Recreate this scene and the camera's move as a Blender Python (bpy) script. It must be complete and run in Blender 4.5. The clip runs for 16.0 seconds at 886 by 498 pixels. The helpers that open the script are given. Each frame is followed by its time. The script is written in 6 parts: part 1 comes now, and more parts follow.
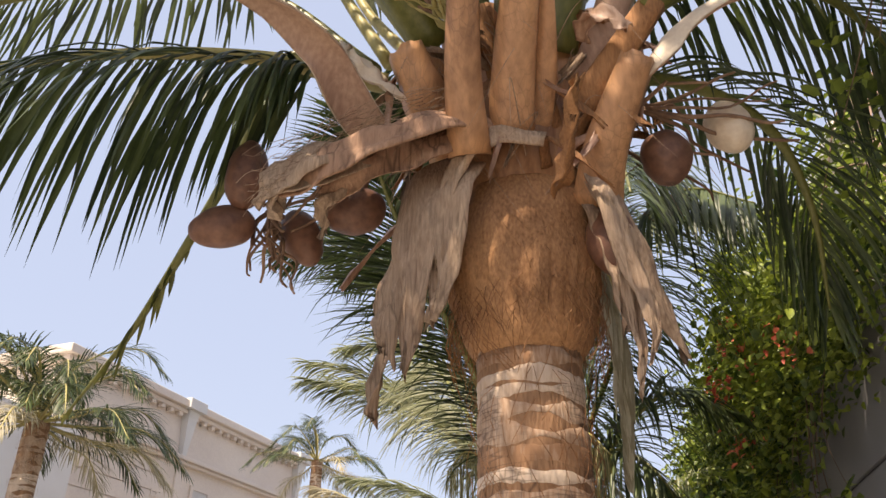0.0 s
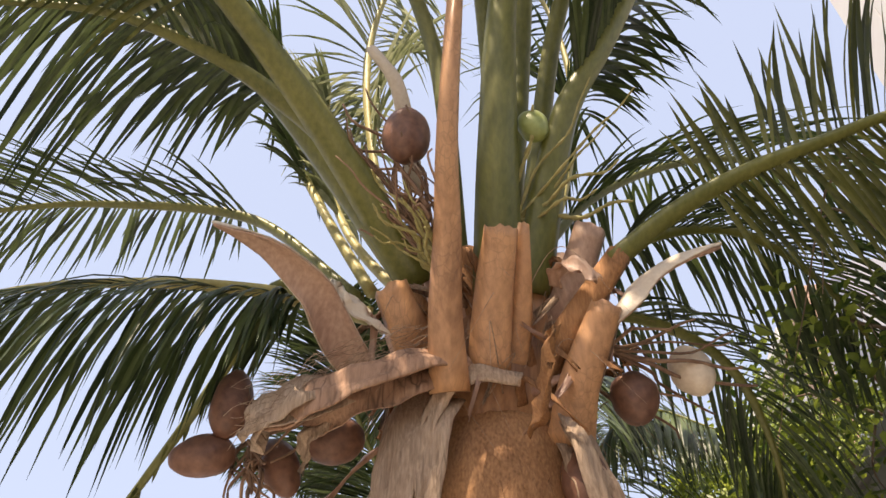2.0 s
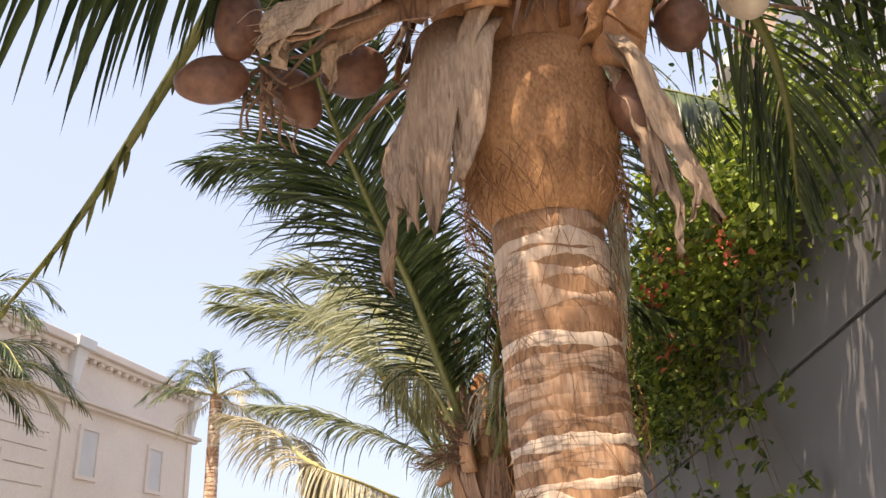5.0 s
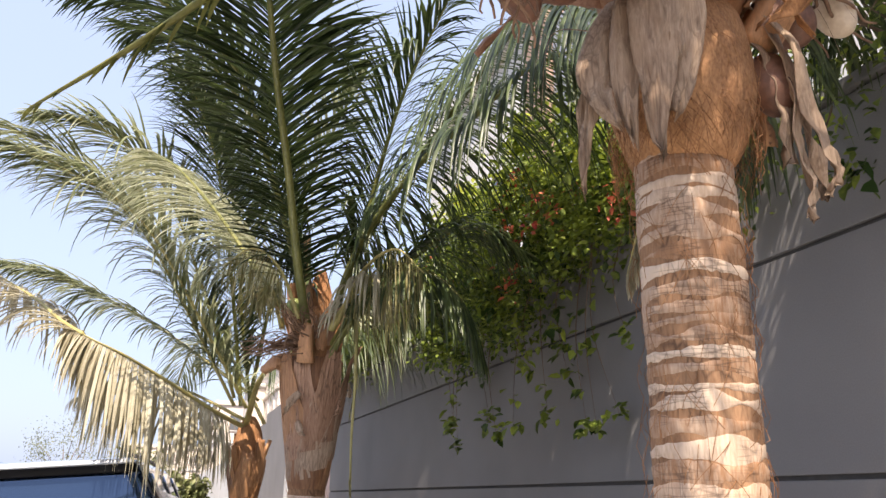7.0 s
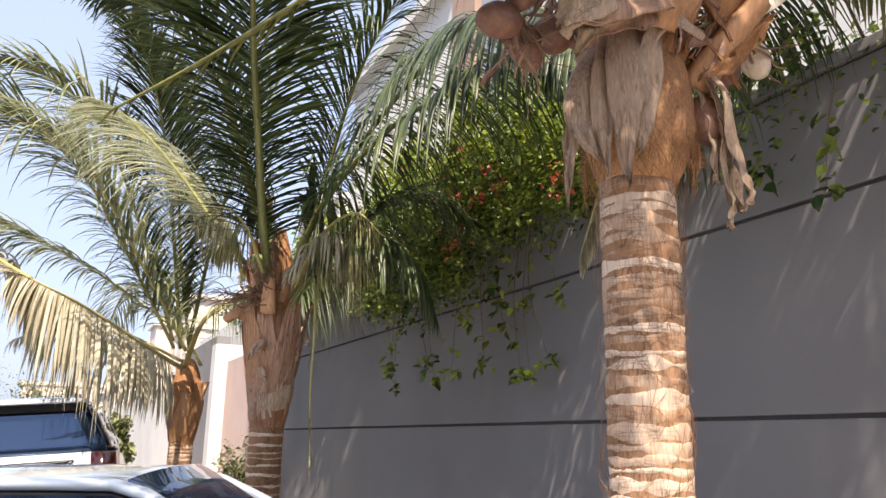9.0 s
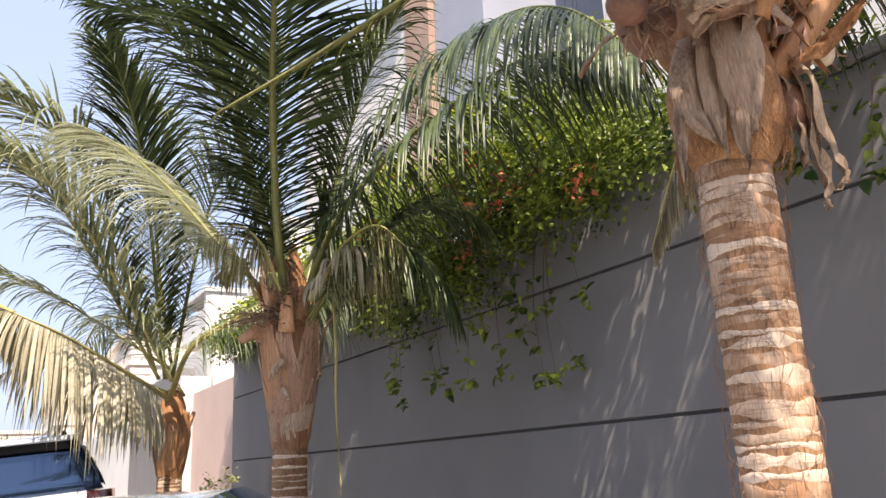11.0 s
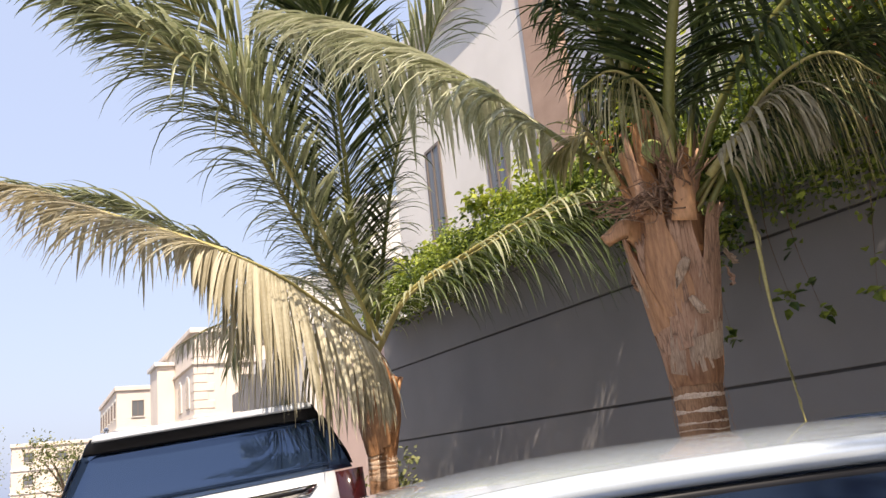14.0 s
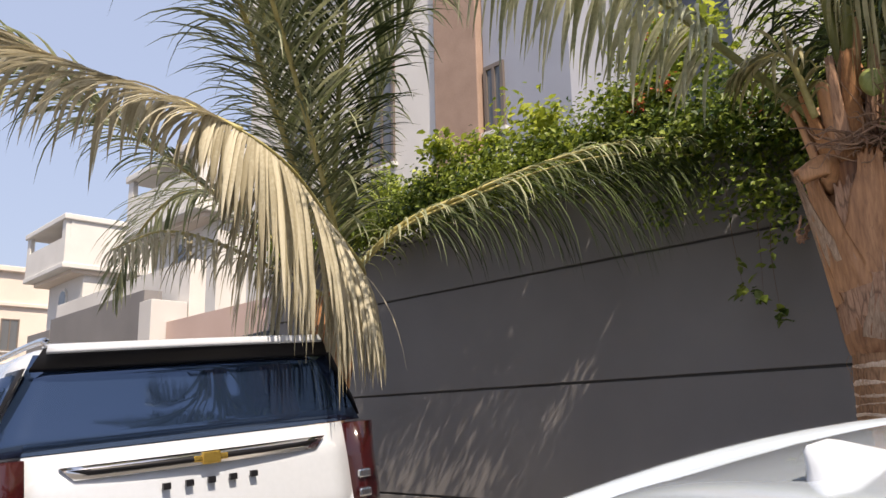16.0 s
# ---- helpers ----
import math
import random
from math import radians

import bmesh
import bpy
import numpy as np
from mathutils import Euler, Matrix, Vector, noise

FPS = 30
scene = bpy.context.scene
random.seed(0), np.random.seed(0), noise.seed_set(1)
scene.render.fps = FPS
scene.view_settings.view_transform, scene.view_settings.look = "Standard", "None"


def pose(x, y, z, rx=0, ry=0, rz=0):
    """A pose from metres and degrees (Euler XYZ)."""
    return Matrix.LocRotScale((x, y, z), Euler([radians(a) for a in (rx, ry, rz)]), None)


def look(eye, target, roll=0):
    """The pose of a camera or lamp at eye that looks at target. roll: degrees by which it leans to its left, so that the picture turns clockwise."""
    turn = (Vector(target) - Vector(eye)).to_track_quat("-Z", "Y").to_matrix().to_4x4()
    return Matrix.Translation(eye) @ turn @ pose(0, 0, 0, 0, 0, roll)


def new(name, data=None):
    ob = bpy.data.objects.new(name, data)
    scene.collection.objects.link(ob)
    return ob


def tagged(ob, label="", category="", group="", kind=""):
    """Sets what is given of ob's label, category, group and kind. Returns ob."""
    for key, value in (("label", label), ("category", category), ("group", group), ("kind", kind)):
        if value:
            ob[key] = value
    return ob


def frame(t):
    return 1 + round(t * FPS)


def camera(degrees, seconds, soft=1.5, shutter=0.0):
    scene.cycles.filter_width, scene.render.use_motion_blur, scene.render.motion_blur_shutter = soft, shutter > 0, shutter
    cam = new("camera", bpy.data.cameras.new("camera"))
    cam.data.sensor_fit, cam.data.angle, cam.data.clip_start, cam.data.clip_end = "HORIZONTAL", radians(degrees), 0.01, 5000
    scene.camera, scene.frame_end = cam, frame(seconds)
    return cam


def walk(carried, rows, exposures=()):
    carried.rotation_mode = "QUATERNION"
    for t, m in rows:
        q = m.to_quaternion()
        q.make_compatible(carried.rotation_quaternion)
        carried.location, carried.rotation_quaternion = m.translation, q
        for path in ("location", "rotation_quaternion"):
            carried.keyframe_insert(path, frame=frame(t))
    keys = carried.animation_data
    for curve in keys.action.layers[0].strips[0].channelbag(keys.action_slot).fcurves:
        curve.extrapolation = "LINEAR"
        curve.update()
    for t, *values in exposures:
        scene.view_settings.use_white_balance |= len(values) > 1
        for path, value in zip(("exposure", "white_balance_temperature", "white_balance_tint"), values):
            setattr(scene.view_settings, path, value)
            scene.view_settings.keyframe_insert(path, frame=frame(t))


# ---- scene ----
cam = camera(58.3, 16.0)
PATH = [
    (0, (4.215, -1.254, 1.708), (2.504, -1.617, 2.679), 0.2),
    (0.5, (4.268, -1.323, 1.706), (2.564, -1.563, 2.726), -1.2),
    (1, (4.268, -1.328, 1.728), (2.635, -1.531, 2.865), -0.1),
    (1.5, (4.307, -1.278, 1.739), (2.791, -1.49, 3.027), 0.1),
    (2, (4.365, -1.287, 1.745), (2.909, -1.497, 3.099), -0.0),
    (2.5, (4.36, -1.297, 1.746), (2.927, -1.5, 3.126), -0.3),
    (3, (4.336, -1.319, 1.737), (2.825, -1.531, 3.031), -0.7),
    (3.5, (4.304, -1.372, 1.729), (2.678, -1.577, 2.875), -0.7),
    (4, (4.232, -1.399, 1.654), (2.494, -1.634, 2.616), -0.3),
    (4.2, (4.202, -1.405, 1.64), (2.443, -1.64, 2.563), -1.2),
    (6.3, (3.964, -2.186, 1.612), (2.111, -1.905, 2.31), -2.4),
    (6.5, (3.978, -2.318, 1.57), (2.156, -1.919, 2.291), -2.0),
    (7, (4.046, -2.582, 1.56), (2.242, -1.969, 2.167), 1.1),
    (7.5, (4.191, -2.665, 1.531), (2.374, -2.029, 2.074), 1.9),
    (8, (4.339, -2.792, 1.526), (2.534, -2.093, 2.031), 2.3),
    (8.5, (4.432, -3.043, 1.525), (2.666, -2.227, 1.987), 0.2),
    (8.7, (4.445, -3.034, 1.543), (2.681, -2.21, 2.002), 1.0),
    (10.8, (4.255, -3.484, 1.47), (2.596, -2.509, 2.015), -2.4),
    (11, (4.16, -3.522, 1.465), (2.492, -2.551, 1.99), -2.8),
    (11.5, (3.713, -3.559, 1.449), (2.04, -2.606, 1.987), -2.8),
    (12, (3.378, -3.723, 1.438), (1.701, -2.782, 1.987), -2.5),
    (12.5, (3.024, -3.944, 1.455), (1.344, -3.008, 2.007), -3.5),
    (13, (2.574, -4.163, 1.483), (0.89, -3.245, 2.051), -5.6),
    (13.5, (2.161, -4.387, 1.449), (0.467, -3.48, 2.004), -6.1),
    (14, (1.699, -4.546, 1.412), (-0.007, -3.631, 1.917), -6.0),
    (14.5, (1.263, -4.794, 1.388), (-0.42, -3.849, 1.911), -4.5),
    (15, (0.851, -5.069, 1.372), (-0.711, -3.899, 1.813), -1.6),
    (15.5, (0.369, -5.184, 1.368), (-1.165, -3.979, 1.811), -1.4),
    (16, (-0.032, -5.383, 1.362), (-1.439, -4.031, 1.797), -1.3),
]
walk(cam, [(t, look(eye, target, roll)) for t, eye, target, roll in PATH], exposures=[(0, 0.64, 8050, 14), (0.8, 0.78, 8050, 14), (2.5, 0.82, 8100, 14), (4, 0.98, 8100, 14), (6.5, 0.88, 7450, 14), (7, 0.92, 7250, 14), (12, 0.90, 7250, 14), (13, 0.86, 7450, 14), (14, 0.70, 7500, 14), (16, 0.38, 7450, 14)])

# ---- light ----
SUN_TRAVEL = Vector((-0.62, 0.24, -1.0)).normalized()
world = bpy.data.worlds.new("world")
scene.world = world
world.use_nodes = True
wn = world.node_tree.nodes
sky = wn.new("ShaderNodeTexSky")
sky.sky_type = "NISHITA"
sky.sun_disc = False
sky.sun_elevation = math.asin(-SUN_TRAVEL.z)
sky.sun_rotation = math.atan2(-SUN_TRAVEL.x, -SUN_TRAVEL.y)
sky.dust_density = 3.0
sky.air_density = 1.2
haze = wn.new("ShaderNodeMix")
haze.data_type = "RGBA"
haze.inputs[0].default_value = 0.62
haze.inputs[7].default_value = (4.2, 5.35, 8.2, 1)
world.node_tree.links.new(sky.outputs["Color"], haze.inputs[6])
world.node_tree.links.new(haze.outputs[2], wn["Background"].inputs["Color"])
wn["Background"].inputs["Strength"].default_value = 0.108
sun = new("sun", bpy.data.lights.new("sun", "SUN"))
sun.data.energy = 5.0
sun.data.angle = radians(0.55)
sun.data.color = (1.0, 0.94, 0.86)
sun.matrix_world = look((0, 0, 30), Vector((0, 0, 30)) + SUN_TRAVEL)

# ---- materials ----
def shader(name):
    m = bpy.data.materials.new(name)
    m.use_nodes = True
    return m, m.node_tree.nodes, m.node_tree.links, m.node_tree.nodes["Principled BSDF"]


def surface(name, dark, light, rough=0.7, scale=6.0, fine=60.0, bump=0.3, stretch=(1, 1, 1), island=0.0, metal=0.0, trans=0.0, coat=0.0, spec=0.5, dist=0.01, whole=False):
    """Two-scale mottled surface; island: share of a per-piece tone; trans: share of light let through."""
    m, n, l, p = shader(name)
    tc = n.new("ShaderNodeTexCoord")
    mp = n.new("ShaderNodeMapping")
    mp.inputs["Scale"].default_value = stretch
    l.new(tc.outputs["Object"], mp.inputs["Vector"])
    a, b = n.new("ShaderNodeTexNoise"), n.new("ShaderNodeTexNoise")
    a.inputs["Scale"].default_value, b.inputs["Scale"].default_value = scale, fine
    a.inputs["Detail"].default_value, b.inputs["Detail"].default_value = 5, 4
    for q in (a, b):
        l.new(mp.outputs["Vector"], q.inputs["Vector"])
    mix = n.new("ShaderNodeMath")
    mix.operation = "MULTIPLY_ADD"
    mix.inputs[1].default_value = 0.45
    l.new(b.outputs["Fac"], mix.inputs[0])
    half = n.new("ShaderNodeMath")
    half.operation = "MULTIPLY"
    half.inputs[1].default_value = 0.55
    l.new(a.outputs["Fac"], half.inputs[0])
    l.new(half.outputs[0], mix.inputs[2])
    fac = mix.outputs[0]
    if island:
        g = n.new("ShaderNodeNewGeometry")
        im = n.new("ShaderNodeMath")
        im.operation = "MULTIPLY_ADD"
        im.inputs[1].default_value = island
        if whole:
            g = n.new("ShaderNodeObjectInfo")
        l.new(g.outputs["Random" if whole else "Random Per Island"], im.inputs[0])
        sub = n.new("ShaderNodeMath")
        sub.operation = "SUBTRACT"
        sub.inputs[1].default_value = island / 2
        l.new(fac, sub.inputs[0])
        l.new(sub.outputs[0], im.inputs[2])
        fac = im.outputs[0]
    ramp = n.new("ShaderNodeValToRGB")
    ramp.color_ramp.elements[0].position, ramp.color_ramp.elements[1].position = 0.3, 0.7
    ramp.color_ramp.elements[0].color, ramp.color_ramp.elements[1].color = (*dark, 1), (*light, 1)
    l.new(fac, ramp.inputs["Fac"])
    l.new(ramp.outputs["Color"], p.inputs["Base Color"])
    p.inputs["Roughness"].default_value, p.inputs["Metallic"].default_value = rough, metal
    p.inputs["Specular IOR Level"].default_value = spec
    p.inputs["Coat Weight"].default_value = coat
    if bump:
        bp = n.new("ShaderNodeBump")
        bp.inputs["Strength"].default_value, bp.inputs["Distance"].default_value = bump, dist
        l.new(fac if not island else mix.outputs[0], bp.inputs["Height"])
        l.new(bp.outputs["Normal"], p.inputs["Normal"])
    if trans:
        t = n.new("ShaderNodeBsdfTranslucent")
        l.new(ramp.outputs["Color"], t.inputs["Color"])
        ms = n.new("ShaderNodeMixShader")
        ms.inputs["Fac"].default_value = trans
        l.new(p.outputs["BSDF"], ms.inputs[1])
        l.new(t.outputs["BSDF"], ms.inputs[2])
        l.new(ms.outputs["Shader"], n["Material Output"].inputs["Surface"])
    return m


def plain(name, colour, rough=0.4, metal=0.0, coat=0.0, transmission=0.0):
    m, n, l, p = shader(name)
    p.inputs["Base Color"].default_value = (*colour, 1)
    p.inputs["Roughness"].default_value, p.inputs["Metallic"].default_value = rough, metal
    p.inputs["Coat Weight"].default_value = coat
    p.inputs["Transmission Weight"].default_value = transmission
    return m


M_STUCCO = surface("grey_stucco", (0.160, 0.153, 0.153), (0.219, 0.209, 0.208), 0.85, 1.2, 160, 0.25, dist=0.004)
M_STUCCO_B = surface("pink_stucco", (0.50, 0.36, 0.31), (0.60, 0.45, 0.40), 0.85, 1.5, 120, 0.2, dist=0.004)
M_STUCCO_C = surface("pale_stucco", (0.50, 0.49, 0.48), (0.62, 0.60, 0.58), 0.85, 1.5, 120, 0.2, dist=0.004)
M_WHITEWALL = surface("white_render", (0.58, 0.56, 0.53), (0.72, 0.70, 0.67), 0.85, 0.8, 60, 0.15)
M_BEIGE = surface("beige_render", (0.62, 0.53, 0.46), (0.76, 0.67, 0.58), 0.85, 0.5, 20, 0.15)
M_BROWNSTONE = surface("brown_stone", (0.30, 0.20, 0.15), (0.42, 0.29, 0.22), 0.8, 3, 40, 0.2)
M_BLUEGREY = surface("bluegrey_render", (0.28, 0.30, 0.36), (0.36, 0.38, 0.44), 0.85, 1, 60, 0.1)
M_ASPHALT = surface("asphalt", (0.10, 0.095, 0.09), (0.19, 0.18, 0.165), 0.9, 0.7, 90, 0.5)
M_PAVE = surface("concrete_paver", (0.30, 0.28, 0.26), (0.42, 0.40, 0.37), 0.85, 2, 80, 0.3)
M_RING = surface("trunk_ring", (0.34, 0.18, 0.095), (0.73, 0.57, 0.435), 0.85, 9, 130, 0.9, (1, 1, 0.20), island=0.42, dist=0.008, whole=True)
M_RINGCORE = surface("trunk_fibre", (0.15, 0.066, 0.030), (0.47, 0.27, 0.15), 0.9, 8, 140, 1.0, (1, 1, 0.22), dist=0.008)
M_HUSK = surface("red_brown_sheath", (0.22, 0.10, 0.055), (0.54, 0.33, 0.215), 0.8, 6, 140, 1.0, (1, 1, 0.10), island=0.25)
M_CRACK = surface("dark_groove", (0.05, 0.047, 0.045), (0.09, 0.085, 0.08), 0.9, 10, 60, 0.5)
M_FIBRE = surface("fibre_sheath", (0.17, 0.066, 0.024), (0.50, 0.245, 0.105), 0.85, 5, 170, 0.7, (1, 1, 0.16), island=0.15)
M_BURL = surface("hairy_sheath", (0.13, 0.046, 0.017), (0.62, 0.33, 0.155), 0.85, 5, 150, 0.9, (1, 1, 0.55), dist=0.006)
M_BOOT = surface("leaf_base", (0.13, 0.046, 0.018), (0.60, 0.315, 0.155), 0.5, 4, 60, 0.35, (1, 1, 0.09), island=0.45, dist=0.005)
M_RAG = surface("dry_sheath", (0.21, 0.115, 0.07), (0.64, 0.47, 0.335), 0.9, 7, 170, 1.0, (1, 1, 0.12), island=0.25, trans=0.12)
M_SPATHE = surface("dry_spathe", (0.24, 0.105, 0.066), (0.60, 0.39, 0.275), 0.5, 5, 90, 0.3, (1, 1, 0.15), island=0.3)
M_PALE = surface("spathe_inside", (0.62, 0.50, 0.38), (0.80, 0.70, 0.57), 0.7, 8, 90, 0.4)
M_PETIOLE = surface("green_petiole", (0.085, 0.095, 0.02), (0.23, 0.22, 0.06), 0.4, 5, 70, 0.25, (1, 1, 0.15), island=0.2)
M_PETIOLE_Y = surface("yellowing_petiole", (0.30, 0.25, 0.08), (0.48, 0.42, 0.17), 0.5, 6, 70, 0.3)
# Dark, little translucent: the shade on back-lit fronds is put into the colour.
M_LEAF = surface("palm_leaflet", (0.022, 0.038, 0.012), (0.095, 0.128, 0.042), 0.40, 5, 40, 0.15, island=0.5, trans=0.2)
M_LEAF_O = surface("olive_palm_leaflet", (0.045, 0.055, 0.012), (0.19, 0.19, 0.05), 0.4, 5, 40, 0.15, island=0.5, trans=0.25)
# Palest leaflet copy: glossy sun on one frond is put into its colour.
M_LEAF_P = surface("sunlit_pale_palm_leaflet", (0.25, 0.27, 0.15), (0.56, 0.56, 0.40), 0.45, 5, 40, 0.15, island=0.4, trans=0.25)
# Lighter copy of palm_leaflet for fronds in sun; the sunlight is in its colour.
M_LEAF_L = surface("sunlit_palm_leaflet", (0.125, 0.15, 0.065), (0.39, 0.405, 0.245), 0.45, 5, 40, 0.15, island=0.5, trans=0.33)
M_LEAF_Y = surface("yellowing_leaflet", (0.18, 0.17, 0.06), (0.42, 0.37, 0.19), 0.5, 5, 40, 0.15, island=0.5, trans=0.33)
M_LEAF_D = surface("dry_leaflet", (0.33, 0.29, 0.19), (0.58, 0.53, 0.39), 0.7, 6, 50, 0.3, island=0.55, trans=0.30)
M_COCO = surface("dry_coconut", (0.075, 0.032, 0.022), (0.30, 0.145, 0.09), 0.5, 9, 50, 0.35)
# Pale husk, brightened further: the sun on it is put into the colour.
M_COCO_P = surface("sunlit_pale_coconut", (0.60, 0.46, 0.32), (0.82, 0.68, 0.52), 0.6, 14, 70, 0.4)
M_COCO_G = surface("green_coconut", (0.20, 0.24, 0.06), (0.36, 0.40, 0.15), 0.4, 8, 60, 0.1)
M_STRAND = surface("dry_strand", (0.17, 0.095, 0.06), (0.36, 0.22, 0.14), 0.85, 9, 60, 0.4, island=0.4)
M_STRAND_G = surface("flower_stalk", (0.26, 0.22, 0.07), (0.46, 0.40, 0.17), 0.7, 12, 80, 0.5)
M_BLEAF = surface("bougainvillea_leaf", (0.032, 0.068, 0.011), (0.29, 0.355, 0.055), 0.45, 1.6, 30, 0.1, island=0.42, trans=0.35)
# Brighter copy of bougainvillea_leaf, with sunlight on the vine's top in its colour.
M_BLEAF_SUN = surface("sunlit_bougainvillea_leaf", (0.14, 0.20, 0.02), (0.52, 0.56, 0.08), 0.45, 2, 30, 0.1, island=0.4, trans=0.45)
M_BRACT = surface("red_bract", (0.42, 0.05, 0.035), (0.72, 0.20, 0.11), 0.6, 6, 30, 0.1, island=0.6, trans=0.3)
M_STEM = surface("woody_stem", (0.10, 0.065, 0.04), (0.22, 0.15, 0.10), 0.9, 8, 50, 0.4)
M_TREELEAF = surface("tree_leaf", (0.10, 0.12, 0.04), (0.26, 0.27, 0.11), 0.6, 2, 20, 0.1, island=0.6, trans=0.3)
M_WHITECAR = surface("white_paint", (0.47, 0.50, 0.54), (0.51, 0.54, 0.58), 0.22, 1.5, 40, 0.0, coat=0.8)
M_SILVERCAR = surface("silver_paint", (0.50, 0.57, 0.64), (0.58, 0.65, 0.72), 0.18, 1.5, 200, 0.0, metal=0.3, coat=0.9)
M_BLACKTRIM = plain("black_trim", (0.012, 0.012, 0.014), 0.35)
M_CARGLASS = plain("tinted_skylit_glass", (0.012, 0.022, 0.045), 0.03)
M_CHROME = plain("chrome", (0.75, 0.75, 0.76), 0.12, 1.0)
M_GOLD = plain("gold_badge", (0.80, 0.52, 0.12), 0.25, 0.9)
M_REDLENS = plain("red_lens", (0.035, 0.006, 0.007), 0.12, coat=0.6)
M_RUBBER = surface("tyre_rubber", (0.02, 0.02, 0.02), (0.04, 0.04, 0.04), 0.8, 8, 80, 0.3)
M_WINGLASS = plain("window_glass", (0.13, 0.14, 0.15), 0.06)
# High index and blue specular tint: the sky's blue reflection is put in here.
M_CARGLASS.node_tree.nodes["Principled BSDF"].inputs["IOR"].default_value = 2.1
M_CARGLASS.node_tree.nodes["Principled BSDF"].inputs["Specular Tint"].default_value = (0.42, 0.62, 1.0, 1)
M_BLACKTRIM.node_tree.nodes["Principled BSDF"].inputs["Specular IOR Level"].default_value = 0.2
M_FRAME = plain("window_frame_paint", (0.16, 0.13, 0.11), 0.5)


def cracks(m, scale, width, amount):
    """Darkens thin split lines between stretched cells, in patches, and sinks them."""
    n, l = m.node_tree.nodes, m.node_tree.links
    p = n["Principled BSDF"]
    tc = n.new("ShaderNodeTexCoord")
    mp = n.new("ShaderNodeMapping")
    mp.inputs["Scale"].default_value = scale
    l.new(tc.outputs["Object"], mp.inputs["Vector"])
    nz = n.new("ShaderNodeTexNoise")
    nz.inputs["Scale"].default_value, nz.inputs["Detail"].default_value = 9.0, 4.0
    l.new(tc.outputs["Object"], nz.inputs["Vector"])
    v = n.new("ShaderNodeTexVoronoi")
    v.feature = "DISTANCE_TO_EDGE"
    v.inputs["Scale"].default_value = 1.0
    l.new(mp.outputs["Vector"], v.inputs["Vector"])
    r = n.new("ShaderNodeMapRange")
    r.inputs["From Max"].default_value = width
    r.inputs["To Min"].default_value, r.inputs["To Max"].default_value = amount, 0.0
    l.new(v.outputs["Distance"], r.inputs["Value"])
    k = n.new("ShaderNodeMapRange")
    k.inputs["From Min"].default_value, k.inputs["From Max"].default_value = 0.42, 0.58
    l.new(nz.outputs["Fac"], k.inputs["Value"])
    f = n.new("ShaderNodeMath")
    f.operation = "MULTIPLY"
    l.new(r.outputs["Result"], f.inputs[0])
    l.new(k.outputs["Result"], f.inputs[1])
    mix = n.new("ShaderNodeMix")
    mix.data_type = "RGBA"
    l.new(f.outputs[0], mix.inputs["Factor"])
    old = p.inputs["Base Color"].links[0].from_socket
    l.new(old, mix.inputs[6])
    mix.inputs[7].default_value = (0.075, 0.04, 0.025, 1)
    l.new(mix.outputs[2], p.inputs["Base Color"])


cracks(M_RING, (60, 60, 16), 0.08, 0.5)
cracks(M_RING, (7, 7, 75), 0.09, 0.6)
cracks(M_RINGCORE, (40, 40, 14), 0.12, 0.8)
cracks(M_BOOT, (70, 70, 4), 0.08, 0.3)
cracks(M_RAG, (60, 60, 7), 0.12, 0.5)
cracks(M_HUSK, (45, 45, 5), 0.12, 0.7)
cracks(M_FIBRE, (60, 60, 9), 0.10, 0.3)

# ---- mesh helpers ----
UP = Vector((0, 0, 1))


def link(name, bm, material, parent=None, label="", smooth=True):
    me = bpy.data.meshes.new(name)
    bm.to_mesh(me)
    bm.free()
    for m in material if isinstance(material, (list, tuple)) else [material]:
        me.materials.append(m)
    if smooth:
        me.polygons.foreach_set("use_smooth", [True] * len(me.polygons))
    ob = new(name, me)
    if parent is not None:
        ob.parent = parent
        ob.matrix_parent_inverse = parent.matrix_world.inverted()
    if label:
        ob["label"] = label
    return ob


def part(name, bm, material, parent, label="", smooth=True):
    return link(name, bm, material, parent, label, smooth)


def raw(name, verts, faces, material, parent=None, label="", smooth=True):
    me = bpy.data.meshes.new(name)
    me.from_pydata([tuple(v) for v in verts], [], faces)
    me.materials.append(material)
    if smooth:
        me.polygons.foreach_set("use_smooth", [True] * len(me.polygons))
    ob = new(name, me)
    if parent is not None:
        ob.parent = parent
        ob.matrix_parent_inverse = parent.matrix_world.inverted()
    if label:
        ob["label"] = label
    return ob


def thing(name, place, label, category, group="", kind=""):
    ob = new(name)
    ob.empty_display_size = 0.1
    ob.matrix_world = pose(*place)
    bpy.context.view_layer.update()
    return tagged(ob, label, category, group, kind)


def spline(pts, n):
    """Catmull-Rom points through pts."""
    p = [Vector(q) for q in pts]
    p = [p[0] * 2 - p[1], *p, p[-1] * 2 - p[-2]]
    out = []
    segs = len(p) - 3
    for i in range(n + 1):
        u = i / n * segs
        k = min(int(u), segs - 1)
        u -= k
        a, b, c, d = p[k:k + 4]
        out.append(0.5 * (2 * b + (c - a) * u + (2 * a - 5 * b + 4 * c - d) * u * u + (3 * b - a - 3 * c + d) * u ** 3))
    return out


